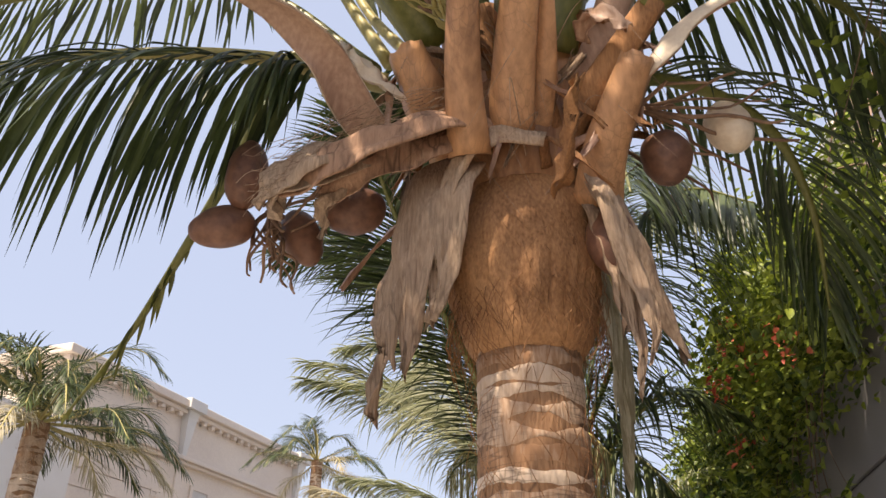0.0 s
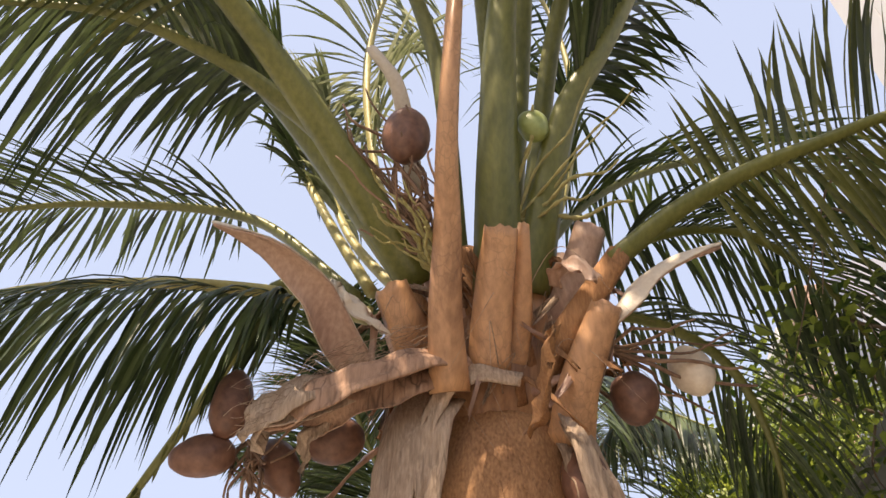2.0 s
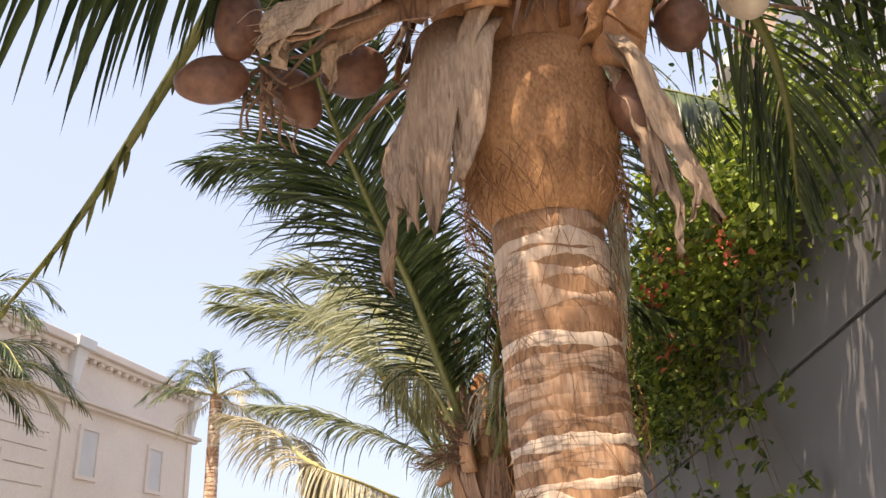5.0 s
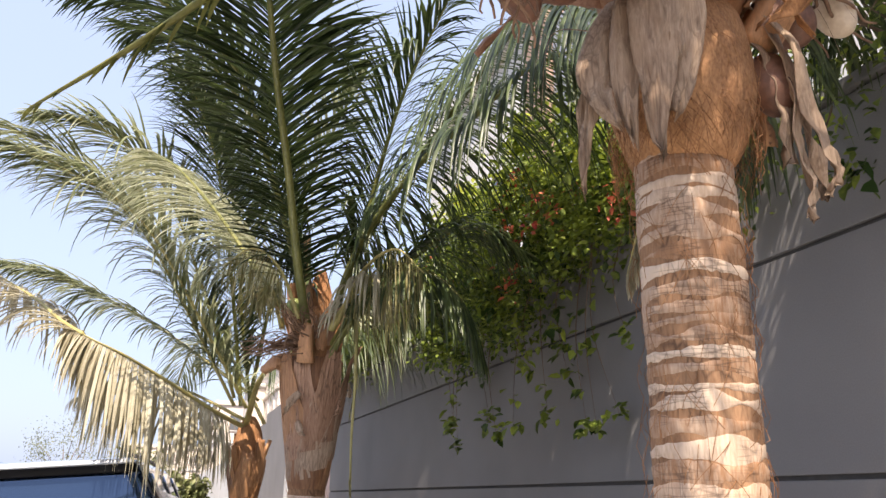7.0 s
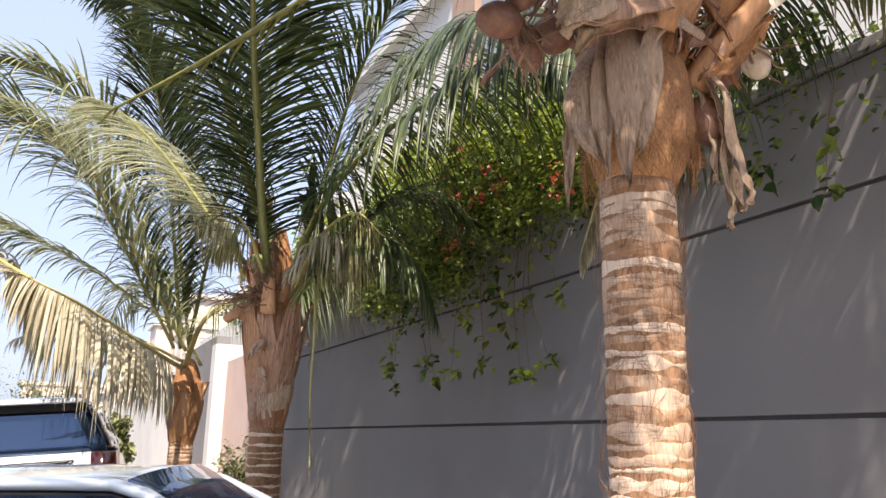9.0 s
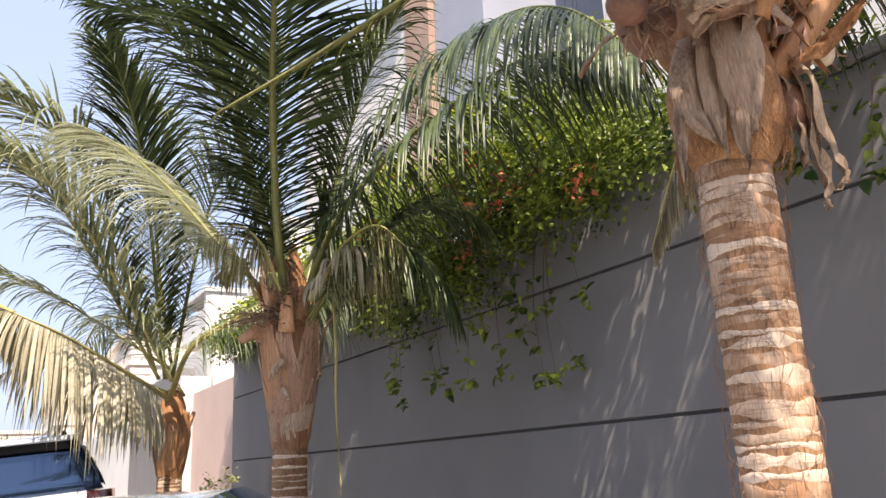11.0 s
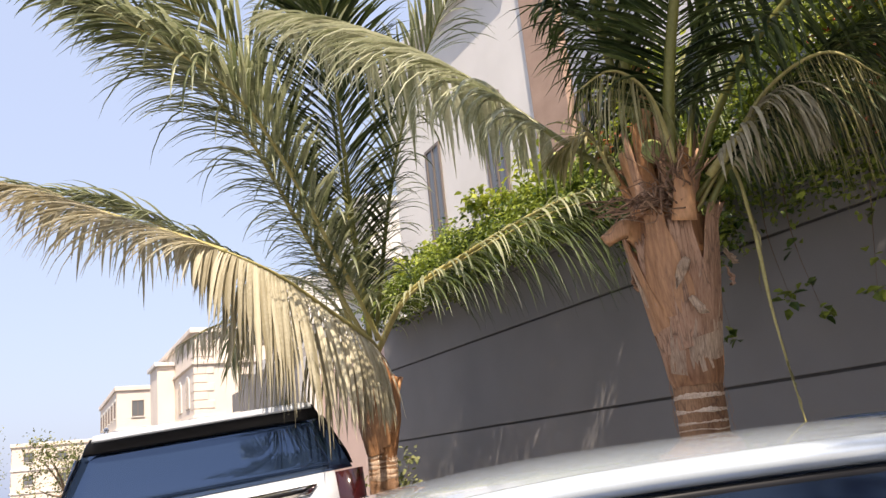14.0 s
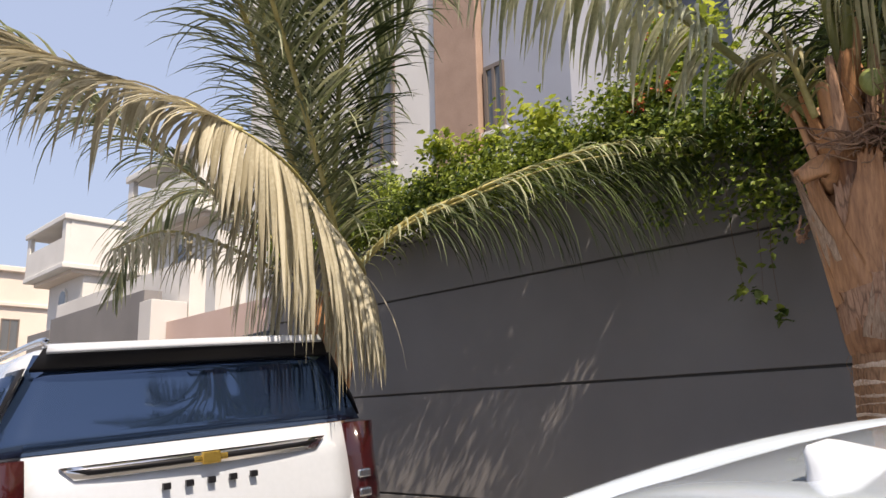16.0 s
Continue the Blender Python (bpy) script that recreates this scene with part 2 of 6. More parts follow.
def sweep(bm, pts, radius, sides=8, flat=1.0, up=UP):
    """A tube along pts; radius(s) for s from 0 to 1; flat squeezes it along the up direction."""
    rings = []
    n = len(pts) - 1
    for i, q in enumerate(pts):
        t = (pts[min(i + 1, n)] - pts[max(i - 1, 0)]).normalized()
        side = t.cross(up)
        side = side.normalized() if side.length > 1e-4 else Vector((1, 0, 0))
        top = side.cross(t).normalized()
        r = radius(i / n)
        rings.append([bm.verts.new(q + side * math.cos(a) * r + top * math.sin(a) * r * flat) for a in [2 * math.pi * k / sides for k in range(sides)]])
    for a, b in zip(rings, rings[1:]):
        for k in range(sides):
            bm.faces.new((a[k], a[(k + 1) % sides], b[(k + 1) % sides], b[k]))
    bm.faces.new(rings[0][::-1])
    bm.faces.new(rings[-1])


def slab(bm, pts, width, thick, curl=0.6, facing=UP, cols=7, wave=0.0, seed=0.0, ragged=0.0):
    """A curved sheet with thickness along pts: width(s), arched by curl towards facing."""
    n = len(pts) - 1
    f = Vector(facing)
    top, bot = [], []
    for i, q in enumerate(pts):
        s = i / n
        t = (pts[min(i + 1, n)] - pts[max(i - 1, 0)]).normalized()
        side = t.cross(f)
        side = side.normalized() if side.length > 1e-3 else t.orthogonal().normalized()
        out = side.cross(t).normalized()
        if out.dot(f) < 0:
            out = -out
        w = width(s)
        ra, rb = [], []
        for k in range(cols):
            c = (k / (cols - 1) - 0.5) * 2
            a = c * curl
            off = side * (w * 0.5 * (math.sin(a) / max(math.sin(curl), 1e-3) if curl > 0.05 else c)) + out * (w * 0.5 * (math.cos(a) - 1) / max(math.sin(curl), 0.05))
            wv = out * wave * noise.noise((s * 6 + seed, c * 2.2, seed * 3.1)) * (0.3 + s)
            rag = t * ragged * noise.noise((c * 4 + seed * 2, seed, 1.7)) if i == n else Vector()
            v = q + off + wv + rag
            ra.append(bm.verts.new(v))
            rb.append(bm.verts.new(v - out * thick))
        top.append(ra)
        bot.append(rb)
    for i in range(n):
        for k in range(cols - 1):
            bm.faces.new((top[i][k], top[i][k + 1], top[i + 1][k + 1], top[i + 1][k]))
            bm.faces.new((bot[i][k + 1], bot[i][k], bot[i + 1][k], bot[i + 1][k + 1]))
        bm.faces.new((top[i][0], top[i + 1][0], bot[i + 1][0], bot[i][0]))
        bm.faces.new((top[i + 1][-1], top[i][-1], bot[i][-1], bot[i + 1][-1]))
    for i in (0, n):
        for k in range(cols - 1):
            bm.faces.new((top[i][k], bot[i][k], bot[i][k + 1], top[i][k + 1]))
    bmesh.ops.recalc_face_normals(bm, faces=bm.faces)


def box(bm, lo, hi, bevel=0.0):
    m = Matrix.Translation([(a + b) / 2 for a, b in zip(lo, hi)]) @ Matrix.Diagonal([b - a for a, b in zip(lo, hi)] + [1])
    r = bmesh.ops.create_cube(bm, size=1, matrix=m)
    if bevel:
        edges = {e for v in r["verts"] for e in v.link_edges}
        bmesh.ops.bevel(bm, geom=list(edges), offset=bevel, segments=2, affect="EDGES", profile=0.5)


def boxpart(name, lo, hi, material, parent, label="", bevel=0.0):
    bm = bmesh.new()
    box(bm, lo, hi, bevel)
    return part(name, bm, material, parent, label, smooth=False)


def loft(bm, loops, cap=True):
    rings = [[bm.verts.new(v) for v in lp] for lp in loops]
    k = len(rings[0])
    for a, b in zip(rings, rings[1:]):
        for i in range(k):
            bm.faces.new((a[i], a[(i + 1) % k], b[(i + 1) % k], b[i]))
    if cap:
        bm.faces.new(rings[0][::-1])
        bm.faces.new(rings[-1])
    bmesh.ops.recalc_face_normals(bm, faces=bm.faces)


def patch(bm, grid, thick):
    """A curved panel from a grid of points, with thickness along its normals."""
    rows, cols = len(grid), len(grid[0])
    nrm = (Vector(grid[0][-1]) - Vector(grid[0][0])).cross(Vector(grid[-1][0]) - Vector(grid[0][0])).normalized()
    a = [[bm.verts.new(v) for v in r] for r in grid]
    b = [[bm.verts.new(Vector(v) + nrm * thick) for v in r] for r in grid]
    for i in range(rows - 1):
        for k in range(cols - 1):
            bm.faces.new((a[i][k], a[i][k + 1], a[i + 1][k + 1], a[i + 1][k]))
            bm.faces.new((b[i][k + 1], b[i][k], b[i + 1][k], b[i + 1][k + 1]))
    for i in range(rows - 1):
        for k in (0, cols - 1):
            bm.faces.new((a[i][k], a[i + 1][k], b[i + 1][k], b[i][k]))
    for k in range(cols - 1):
        for i in (0, rows - 1):
            bm.faces.new((a[i][k], b[i][k], b[i][k + 1], a[i][k + 1]))
    bmesh.ops.recalc_face_normals(bm, faces=bm.faces)


# ---- setting ----
G = -0.06
bm = bmesh.new()
bmesh.ops.create_grid(bm, x_segments=60, y_segments=60, size=600)
for v in bm.verts:
    v.co.z = G
tagged(link("ground", bm, M_ASPHALT), "grey dusty asphalt street ground", "ground", kind="structure")

WALL_TOP = 3.25
wall = thing("wall_north", (-2, 0.12, G), "tall grey rendered boundary wall with dark horizontal grooves", "wall", kind="structure")
boxpart("wall_core", (-8.9, 0.02, G), (9.0, 0.25, WALL_TOP - 0.01), M_CRACK, wall)
rows_z = [G, 0.71, 1.685, 2.665, WALL_TOP]
for lo, hi in zip(rows_z, rows_z[1:]):
    boxpart("panel", (-8.9, 0.0, lo + 0.011), (9.0, 0.03, hi - 0.011), M_STUCCO, wall, bevel=0.004)
boxpart("coping", (-8.94, -0.03, WALL_TOP), (9.0, 0.28, WALL_TOP + 0.06), M_STUCCO, wall, bevel=0.008)
side = thing("wall_west", (-12, 0.12, G), "pink and pale grey rendered street walls beyond", "wall", kind="structure")
boxpart("pink_panel", (-11.98, 0.05, G), (-8.92, 0.3, 3.05), M_STUCCO_B, side, "dusty pink rendered wall")
boxpart("pillar", (-12.45, -0.2, G), (-12.0, 0.4, 3.4), M_STUCCO_C, side, "pale grey rendered gate pillar", 0.01)
boxpart("far_wall", (-16.9, -0.12, G), (-12.47, 0.18, 3.62), M_STUCCO, side, "grey far wall", 0.01)
boxpart("low_wall", (-18.3, -0.12, G), (-16.92, 0.18, 3.42), M_STUCCO, side, "lower grey far wall", 0.01)
boxpart("white_wall", (-18.3, 0.42, G), (-12.0, 0.7, 4.12), M_WHITEWALL, side, "white wall behind the grey one", 0.01)
boxpart("gate_wall", (-60.0, 0.0, G), (-18.32, 0.3, 3.0), M_WHITEWALL, side, "white far wall")
pv = thing("pavement", (0, -0.8, G), "concrete pavement strip along the wall", "pavement", kind="structure")
boxpart("kerb", (-23, -2.78, G), (9, -2.63, 0.08), M_PAVE, pv, bevel=0.02)
boxpart("paving", (-23, -2.63, G), (9, -0.005, 0.07), M_PAVE, pv)

# ---- palms ----
def frond(palm, pts, leaf, petiole, w0=0.03, length=0.5, n=60, start=0.2, sag=0.5, alpha=45, label="", seed=1, spread=1.0, bare=0.0, width=0.023, roll=0.0, limp=0.0):
    """A feather frond: a tapered rachis along pts and leaflets of its own mesh on both sides of it."""
    rnd = random.Random(seed)
    line = spline(pts, 40)
    bm = bmesh.new()
    sweep(bm, line, lambda s: w0 * (1 - s) ** 0.8 * 0.85 + 0.004, 9, 0.7)
    rachis = part("frond", bm, petiole, palm, label)
    verts, faces = [], []
    for side_sign in (-1, 1):
        for i in range(n):
            s = start + (1 - start) * (i + rnd.random() * 0.7) / n
            if rnd.random() < bare or s > 0.995:
                continue
            u = s * 40
            k = min(int(u), 39)
            q = line[k].lerp(line[k + 1], u - k)
            t = (line[min(k + 2, 40)] - line[max(k - 1, 0)]).normalized()
            side = t.cross(UP)
            side = side.normalized() if side.length > 0.05 else Vector((0, 1, 0))
            top = side.cross(t).normalized()
            rr = radians(roll)
            side, top = side * math.cos(rr) + top * math.sin(rr), top * math.cos(rr) - side * math.sin(rr)
            f = (s - start) / (1 - start)
            ln = length * (0.55 + 0.9 * f) if f < 0.35 else length * (0.865 + 0.135 * math.cos((f - 0.35) * 4)) * (1 - 0.55 * max(0, f - 0.6) / 0.4)
            ln *= rnd.uniform(0.82, 1.12)
            al = radians(alpha + 22 * f + rnd.uniform(-7, 7))
            d = (side * side_sign * math.cos(al) * spread + t * math.sin(al) + top * rnd.uniform(0.0, 0.3)).normalized()
            d = d.lerp(Vector((0, 0, -1)), limp * rnd.uniform(0.75, 1.1)).normalized()
            sg = sag * rnd.uniform(0.6, 1.5)
            wd = width * rnd.uniform(0.75, 1.15)
            if rnd.random() < 0.07:
                sg *= 2.5
            base = len(verts)
            p, segs = q.copy(), 6
            for j in range(segs + 1):
                v = j / segs
                hw = wd * 0.5 * (0.45 + 1.1 * v if v < 0.4 else 0.89 * (1 - ((v - 0.4) / 0.6) ** 1.8) + 0.02)
                b = d.cross(UP)
                b = b.normalized() if b.length > 0.12 else d.cross(t).normalized()
                nn = b.cross(d).normalized()
                verts += [p - b * hw - nn * hw * 0.45, p, p + b * hw - nn * hw * 0.45]
                d = (d + Vector((0, 0, -1)) * sg * (0.10 + 0.32 * v) + Vector((rnd.uniform(-1, 1), rnd.uniform(-1, 1), 0)) * 0.025).normalized()
                p = p + d * (ln / segs)
            for j in range(segs):
                a = base + 3 * j
                faces += [(a, a + 1, a + 4, a + 3), (a + 1, a + 2, a + 5, a + 4)]
    if verts:
        tagged(raw("foliage", verts, faces, leaf, rachis), kind="stuff")
    return rachis


def trunk(palm, foot, top, r0, r1, ring=0.062, seed=1, fray=160, band=1.0):
    """Ring-scarred trunk: a brown fibrous core and one pale uneven band for each leaf scar."""
    rnd = random.Random(seed)
    foot, top = Vector(foot), Vector(top)
    h = (top - foot).length

    def radius(a, z):
        s = max(0.0, min(1.0, z / h))
        return r0 + (r1 - r0) * s + 0.004 * noise.noise((math.cos(a) * 1.6, math.sin(a) * 1.6, z * 9 + seed)) + 0.0025 * noise.noise((math.cos(a) * 9, math.sin(a) * 9, z * 16))

    sides, rows = 64, int(h / 0.014)
    verts, faces = [], []
    for j in range(rows + 1):
        z = h * j / rows
        q = foot.lerp(top, j / rows)
        for k in range(sides):
            a = 2 * math.pi * k / sides
            r = radius(a, z)
            verts.append((q.x + r * math.cos(a), q.y + r * math.sin(a), q.z))
    for j in range(rows):
        for k in range(sides):
            a, b2 = j * sides + k, j * sides + (k + 1) % sides
            faces.append((a, b2, b2 + sides, a + sides))
    core = raw("trunk", verts, faces, M_RINGCORE, palm, "ring-scarred pale brown trunk")
    z = 0.01
    while z < h - 0.02:
        d = ring * rnd.uniform(0.55, 1.3)
        ph = rnd.uniform(0, 50)
        verts, faces = [], []
        for j, v in enumerate((-1.0, -0.8, 0.0, 0.82, 1.0)):
            for k in range(sides):
                a = 2 * math.pi * k / sides
                n1 = noise.noise((math.cos(a) * 0.9, math.sin(a) * 0.9, ph))
                n2 = noise.noise((math.cos(a) * 1.3, math.sin(a) * 1.3, ph + 9))
                n3 = noise.noise((math.cos(a) * 13, math.sin(a) * 13, ph + (4 if v > 0 else 2)))
                half = max(0.002, band * d * (0.38 + 0.55 * n2) + 0.005 * n3)
                zz = z + d / 2 + 0.011 * n1 + v * half
                zz = max(0.0, min(h, zz))
                q = foot.lerp(top, zz / h)
                r = radius(a, zz) + (-0.0005 if j == 0 else 0.0012 if j == 1 else 0.0013 if j == 2 else 0.0022 if j == 3 else -0.0004)
                verts.append((q.x + r * math.cos(a), q.y + r * math.sin(a), q.z))
        for j in range(4):
            for k in range(sides):
                a, b2 = j * sides + k, j * sides + (k + 1) % sides
                faces.append((a, b2, b2 + sides, a + sides))
        raw("leaf_scar", verts, faces, M_RING, core)
        z += d
    hairs(core, (top.x, top.y), h * 0.3, top.z - 0.02, (r0 + r1) / 2, fray, seed, M_FIBRE)
    return core


def wrap(palm, centre, profile, a0, wide, narrow, z0, z1, lift, seed, material, label=""):
    """A leaf sheath clasping the head: wide at its foot, narrower and torn at its tip, folded lengthwise."""
    c = Vector(centre)
    cols, rows = 21, 16

    def rad(z):
        for (za, ra), (zb, rb) in zip(profile, profile[1:]):
            if z <= zb:
                return ra + (rb - ra) * max(0.0, (z - za) / (zb - za))
        return profile[-1][1] + (z - profile[-1][0]) * 0.45
    verts, faces = [], []
    for layer in (0.0, 0.006):
        for j in range(rows + 1):
            v = j / rows
            half = wide * (1 - v) ** 1.3 + narrow * (1 - (1 - v) ** 1.3) + 0.05 * noise.noise((v * 5, seed, 0))
            for k in range(cols):
                u = 2 * k / (cols - 1) - 1
                tip = 0.05 * noise.noise((u * 4, seed * 1.7, 3)) + 0.03 * noise.noise((u * 13, seed, 5))
                z = z0 + (z1 - z0 + tip) * v + 0.03 * abs(u) * (1 - v)
                a = a0 + u * half + 0.10 * math.sin(seed) * v
                fold = 0.008 * noise.noise((u * 5 + seed, z * 1.5, 1)) + 0.004 * noise.noise((u * 14, z * 3, seed)) + 0.010 * v * (1 - u * u) + 0.016 * u ** 6 * v
                r = rad(z) + lift * (0.35 + 0.65 * v) + fold - layer
                verts.append((c.x + r * math.cos(a), c.y + r * math.sin(a), z))
    m = (rows + 1) * cols
    for j in range(rows):
        for k in range(cols - 1):
            a = j * cols + k
            faces += [(a, a + 1, a + 1 + cols, a + cols), (m + a, m + a + cols, m + a + 1 + cols, m + a + 1)]
    for j in range(rows):
        for k in (0, cols - 1):
            a = j * cols + k
            faces.append((a, a + cols, m + a + cols, m + a))
    for k in range(cols - 1):
        a = rows * cols + k
        faces.append((a, a + 1, m + a + 1, m + a))
    return raw("sheath_flap", verts, faces, material, palm, label)


def sheath_body(palm, centre, profile, seed=1, label="", material=None, lump=0.02, fold=0.0):
    """A swollen fibrous body: radius over height, uneven."""
    c = Vector(centre)
    line = spline([(r, 0, z) for z, r in profile], 70)
    verts, faces, sides = [], [], 128
    for q in line:
        for k in range(sides):
            a = 2 * math.pi * k / sides
            r = q.x * (1 + lump * 4 * noise.noise((math.cos(a) * 1.3, math.sin(a) * 1.3, q.z * 3 + seed))) + lump * 0.35 * noise.noise((math.cos(a) * 5, math.sin(a) * 5, q.z * 8 + seed))
            if fold:
                low = max(0.0, 1 - (q.z - profile[0][0]) / (0.55 * (profile[-1][0] - profile[0][0])))
                slant = a * 3.2 + q.z * 11 * math.sin(a * 1.5 + seed)
                r += fold * math.sin(math.pi * min(1.0, low)) * (abs(noise.noise((slant, q.z * 2.5, seed))) * 2 - 0.4)
            verts.append((c.x + r * math.cos(a), c.y + r * math.sin(a), q.z))
    for j in range(len(line) - 1):
        for k in range(sides):
            a, b = j * sides + k, j * sides + (k + 1) % sides
            faces.append((a, b, b + sides, a + sides))
    ob = raw("fibre_sheath", verts, faces, material or M_FIBRE, palm, label)
    return ob


def hairs(sheath, centre, z0, z1, r, count, seed=1, material=None):
    """Loose fibres lying over a sheath."""
    rnd = random.Random(seed)
    bm = bmesh.new()
    for i in range(count):
        a, z = rnd.uniform(0, 6.28), rnd.uniform(z0, z1)
        ln, lean = rnd.uniform(0.05, 0.16), rnd.uniform(-0.7, 0.7)
        rr = r * rnd.uniform(0.97, 1.06)
        pts = []
        for j in range(5):
            v = j / 4
            aa, q = a + lean * v * ln / rr, rr + 0.012 * math.sin(v * 3.1) + rnd.uniform(0, 0.012)
            pts.append(Vector((centre[0] + q * math.cos(aa), centre[1] + q * math.sin(aa), z - ln * v * (1 - 0.3 * abs(lean)))))
        sweep(bm, pts, lambda s: 0.0008, 3)
    return tagged(part("fibre_fuzz", bm, material or M_RAG, sheath), kind="stuff")


def rag(palm, pts, w, facing, seed=1, taper=0.9, material=None, curl=0.5, name="sheath_flap", label="", tip=None):
    bm = bmesh.new()
    line = spline(pts, 18)
    slab(bm, line, lambda s: w * (0.75 + 0.5 * math.sin(min(1, s * 1.6) * math.pi * 0.6)) * (1 - taper * s ** 2.2), 0.003, curl, facing, 9, 0.03, seed, 0.04)
    return part(name, bm, material or M_RAG, palm, label)


def boot(palm, pts, w0, w1, thick, facing, material=None, label="", name="leaf_base", curl=0.8):
    bm = bmesh.new()
    slab(bm, spline(pts, 12), lambda s: w0 + (w1 - w0) * s, thick, curl, facing, 9, 0.006, w0 * 37, 0.012)
    return part(name, bm, material or M_BOOT, palm, label)


def spathe(palm, pts, w, facing, label=""):
    """A dry boat-shaped flower sheath with a pale rim."""
    bm = bmesh.new()
    line = spline(pts, 18)
    wd = lambda s: w * (0.45 + 0.75 * math.sin(min(1, 0.12 + s * 0.9) * math.pi)) * (1 if s < 0.9 else 1 - (s - 0.9) * 9)
    slab(bm, line, wd, 0.005, 0.85, facing, 11, 0.006, w * 11)
    ob = part("spathe", bm, M_SPATHE, palm, label)
    bm = bmesh.new()
    lift = Vector(facing).normalized() * 0.007
    slab(bm, [q + lift for q in line], lambda q: wd(q) * 1.06, 0.003, 0.85, facing, 11, 0.006, w * 11)
    part("lining", bm, M_PALE, ob, "pale inner lining")
    return ob


def nut(parent, place, r, long, lean, material, label="", seed=1):
    bm = bmesh.new()
    bmesh.ops.create_uvsphere(bm, u_segments=28, v_segments=18, radius=1)
    for v in bm.verts:
        a = math.atan2(v.co.y, v.co.x)
        tri = 1 + 0.05 * math.cos(3 * a + seed) * (1 - abs(v.co.z))
        bulge = 1 + 0.10 * v.co.z
        v.co = Vector((v.co.x * r * tri * bulge, v.co.y * r * tri * bulge, v.co.z * long)) * (1 + 0.035 * noise.noise(v.co * 2.5 + Vector((seed, 0, 0))))
    m = look(place, Vector(place) + Vector(lean))
    bm.transform(m)
    ob = part("coconut", bm, material, parent, label)
    bm = bmesh.new()
    cap = Vector(place) - Vector(lean).normalized() * long * 0.97
    for k in range(6):
        d = (Vector(lean).orthogonal().normalized())
        d.rotate(Matrix.Rotation(k * 1.05, 3, Vector(lean)))
        slab(bm, spline([cap, cap + d * r * 0.3 + Vector(lean).normalized() * 0.012, cap + d * r * 0.55 + Vector(lean).normalized() * 0.05], 4), lambda s: 0.04 * (1 - s * 0.7), 0.004, 0.4, d, 4)
    part("cap", bm, M_STRAND, ob)
    return ob


def strands(palm, start, ends, radius, seed=1, material=None, wobble=0.05, name="fruit_stalk", label="", sag=0.0, knobs=0.0):
    """A branched bunch of stalks from one place to several ends."""
    rnd = random.Random(seed)
    bm = bmesh.new()
    a = Vector(start)
    for e in ends:
        e = Vector(e)
        pts = [a.lerp(e, v) + Vector((rnd.uniform(-1, 1), rnd.uniform(-1, 1), rnd.uniform(-1, 1))) * wobble * math.sin(v * math.pi) + Vector((0, 0, sag * math.sin(v * math.pi))) for v in (0, 0.3, 0.6, 0.85, 1)]
        r = radius * rnd.uniform(0.7, 1.2)
        sweep(bm, spline(pts, 14 if not knobs else 40), lambda s: r * (1 - 0.55 * s) * (1 + knobs * math.sin(s * 62)), 6)
    return part(name, bm, material or M_STRAND, palm, label)


def fan_ends(centre, spread, count, drop, seed):
    rnd = random.Random(seed)
    return [Vector(centre) + Vector((rnd.uniform(-1, 1) * spread, rnd.uniform(-1, 1) * spread, -drop * rnd.uniform(0.4, 1.0))) for _ in range(count)]


# Palm beside the camera's start
T1 = Vector((2.49, -1.417, 0))
palm = thing("coconut_palm", (T1.x, T1.y, G), "tall coconut palm with dry coconuts and ragged brown sheaths", "palm tree", "palms along the wall")
trunk(palm, (T1.x + 0.03, T1.y, G), (T1.x, T1.y, 2.44), 0.128, 0.119, 0.044, 3, 420)
body = sheath_body(palm, (T1.x + 0.01, T1.y, 0), [(2.36, 0.110), (2.385, 0.132), (2.43, 0.152), (2.50, 0.172), (2.58, 0.186), (2.67, 0.182), (2.75, 0.165), (2.79, 0.14), (2.80, 0.05)], 2, "hairy rust-brown fibre sheath swollen round the trunk", M_BURL, 0.022, 0.013)
hairs(body, (T1.x + 0.01, T1.y), 2.44, 2.70, 0.172, 110, 5, M_BURL)
hairs(body, (T1.x + 0.01, T1.y), 2.41, 2.52, 0.160, 260, 6, M_FIBRE)
sheath_body(palm, (T1.x, T1.y, 0), [(2.74, 0.14), (2.85, 0.19), (3.0, 0.20), (3.15, 0.16), (3.32, 0.09), (3.45, 0.02)], 6, "brown fibrous palm heart", M_BOOT)
OUT = Vector((1, 0.1, 0.1))
# petioles and feather fronds
frond(palm, [(2.66, -1.38, 3.07), (2.88, -1.34, 3.54), (3.09, -1.27, 4.09), (3.36, -1.07, 4.89), (3.49, -0.62, 5.49)], M_LEAF, M_PETIOLE, 0.082, 0.7, 90, 0.62, 0.5, label="upright green frond", seed=11)
frond(palm, [(2.71, -1.6, 3.16), (2.94, -1.72, 3.33), (3.13, -1.84, 3.48), (3.36, -2.01, 3.66), (3.57, -2.2, 3.82), (3.73, -2.46, 3.86), (3.8, -2.76, 3.75)], M_LEAF_O, M_PETIOLE, 0.066, 0.8, 62, 0.52, 0.9, 35, label="green frond arching over the street", seed=12, width=0.022)
frond(palm, [(2.69, -1.64, 3.28), (2.92, -1.8, 3.51), (3.05, -1.98, 3.65), (3.15, -2.16, 3.75), (3.27, -2.46, 3.85), (3.36, -2.84, 3.85)], M_LEAF, M_PETIOLE, 0.05, 0.75, 46, 0.5, 1.0, 30, label="olive frond behind the first", seed=71, width=0.02)
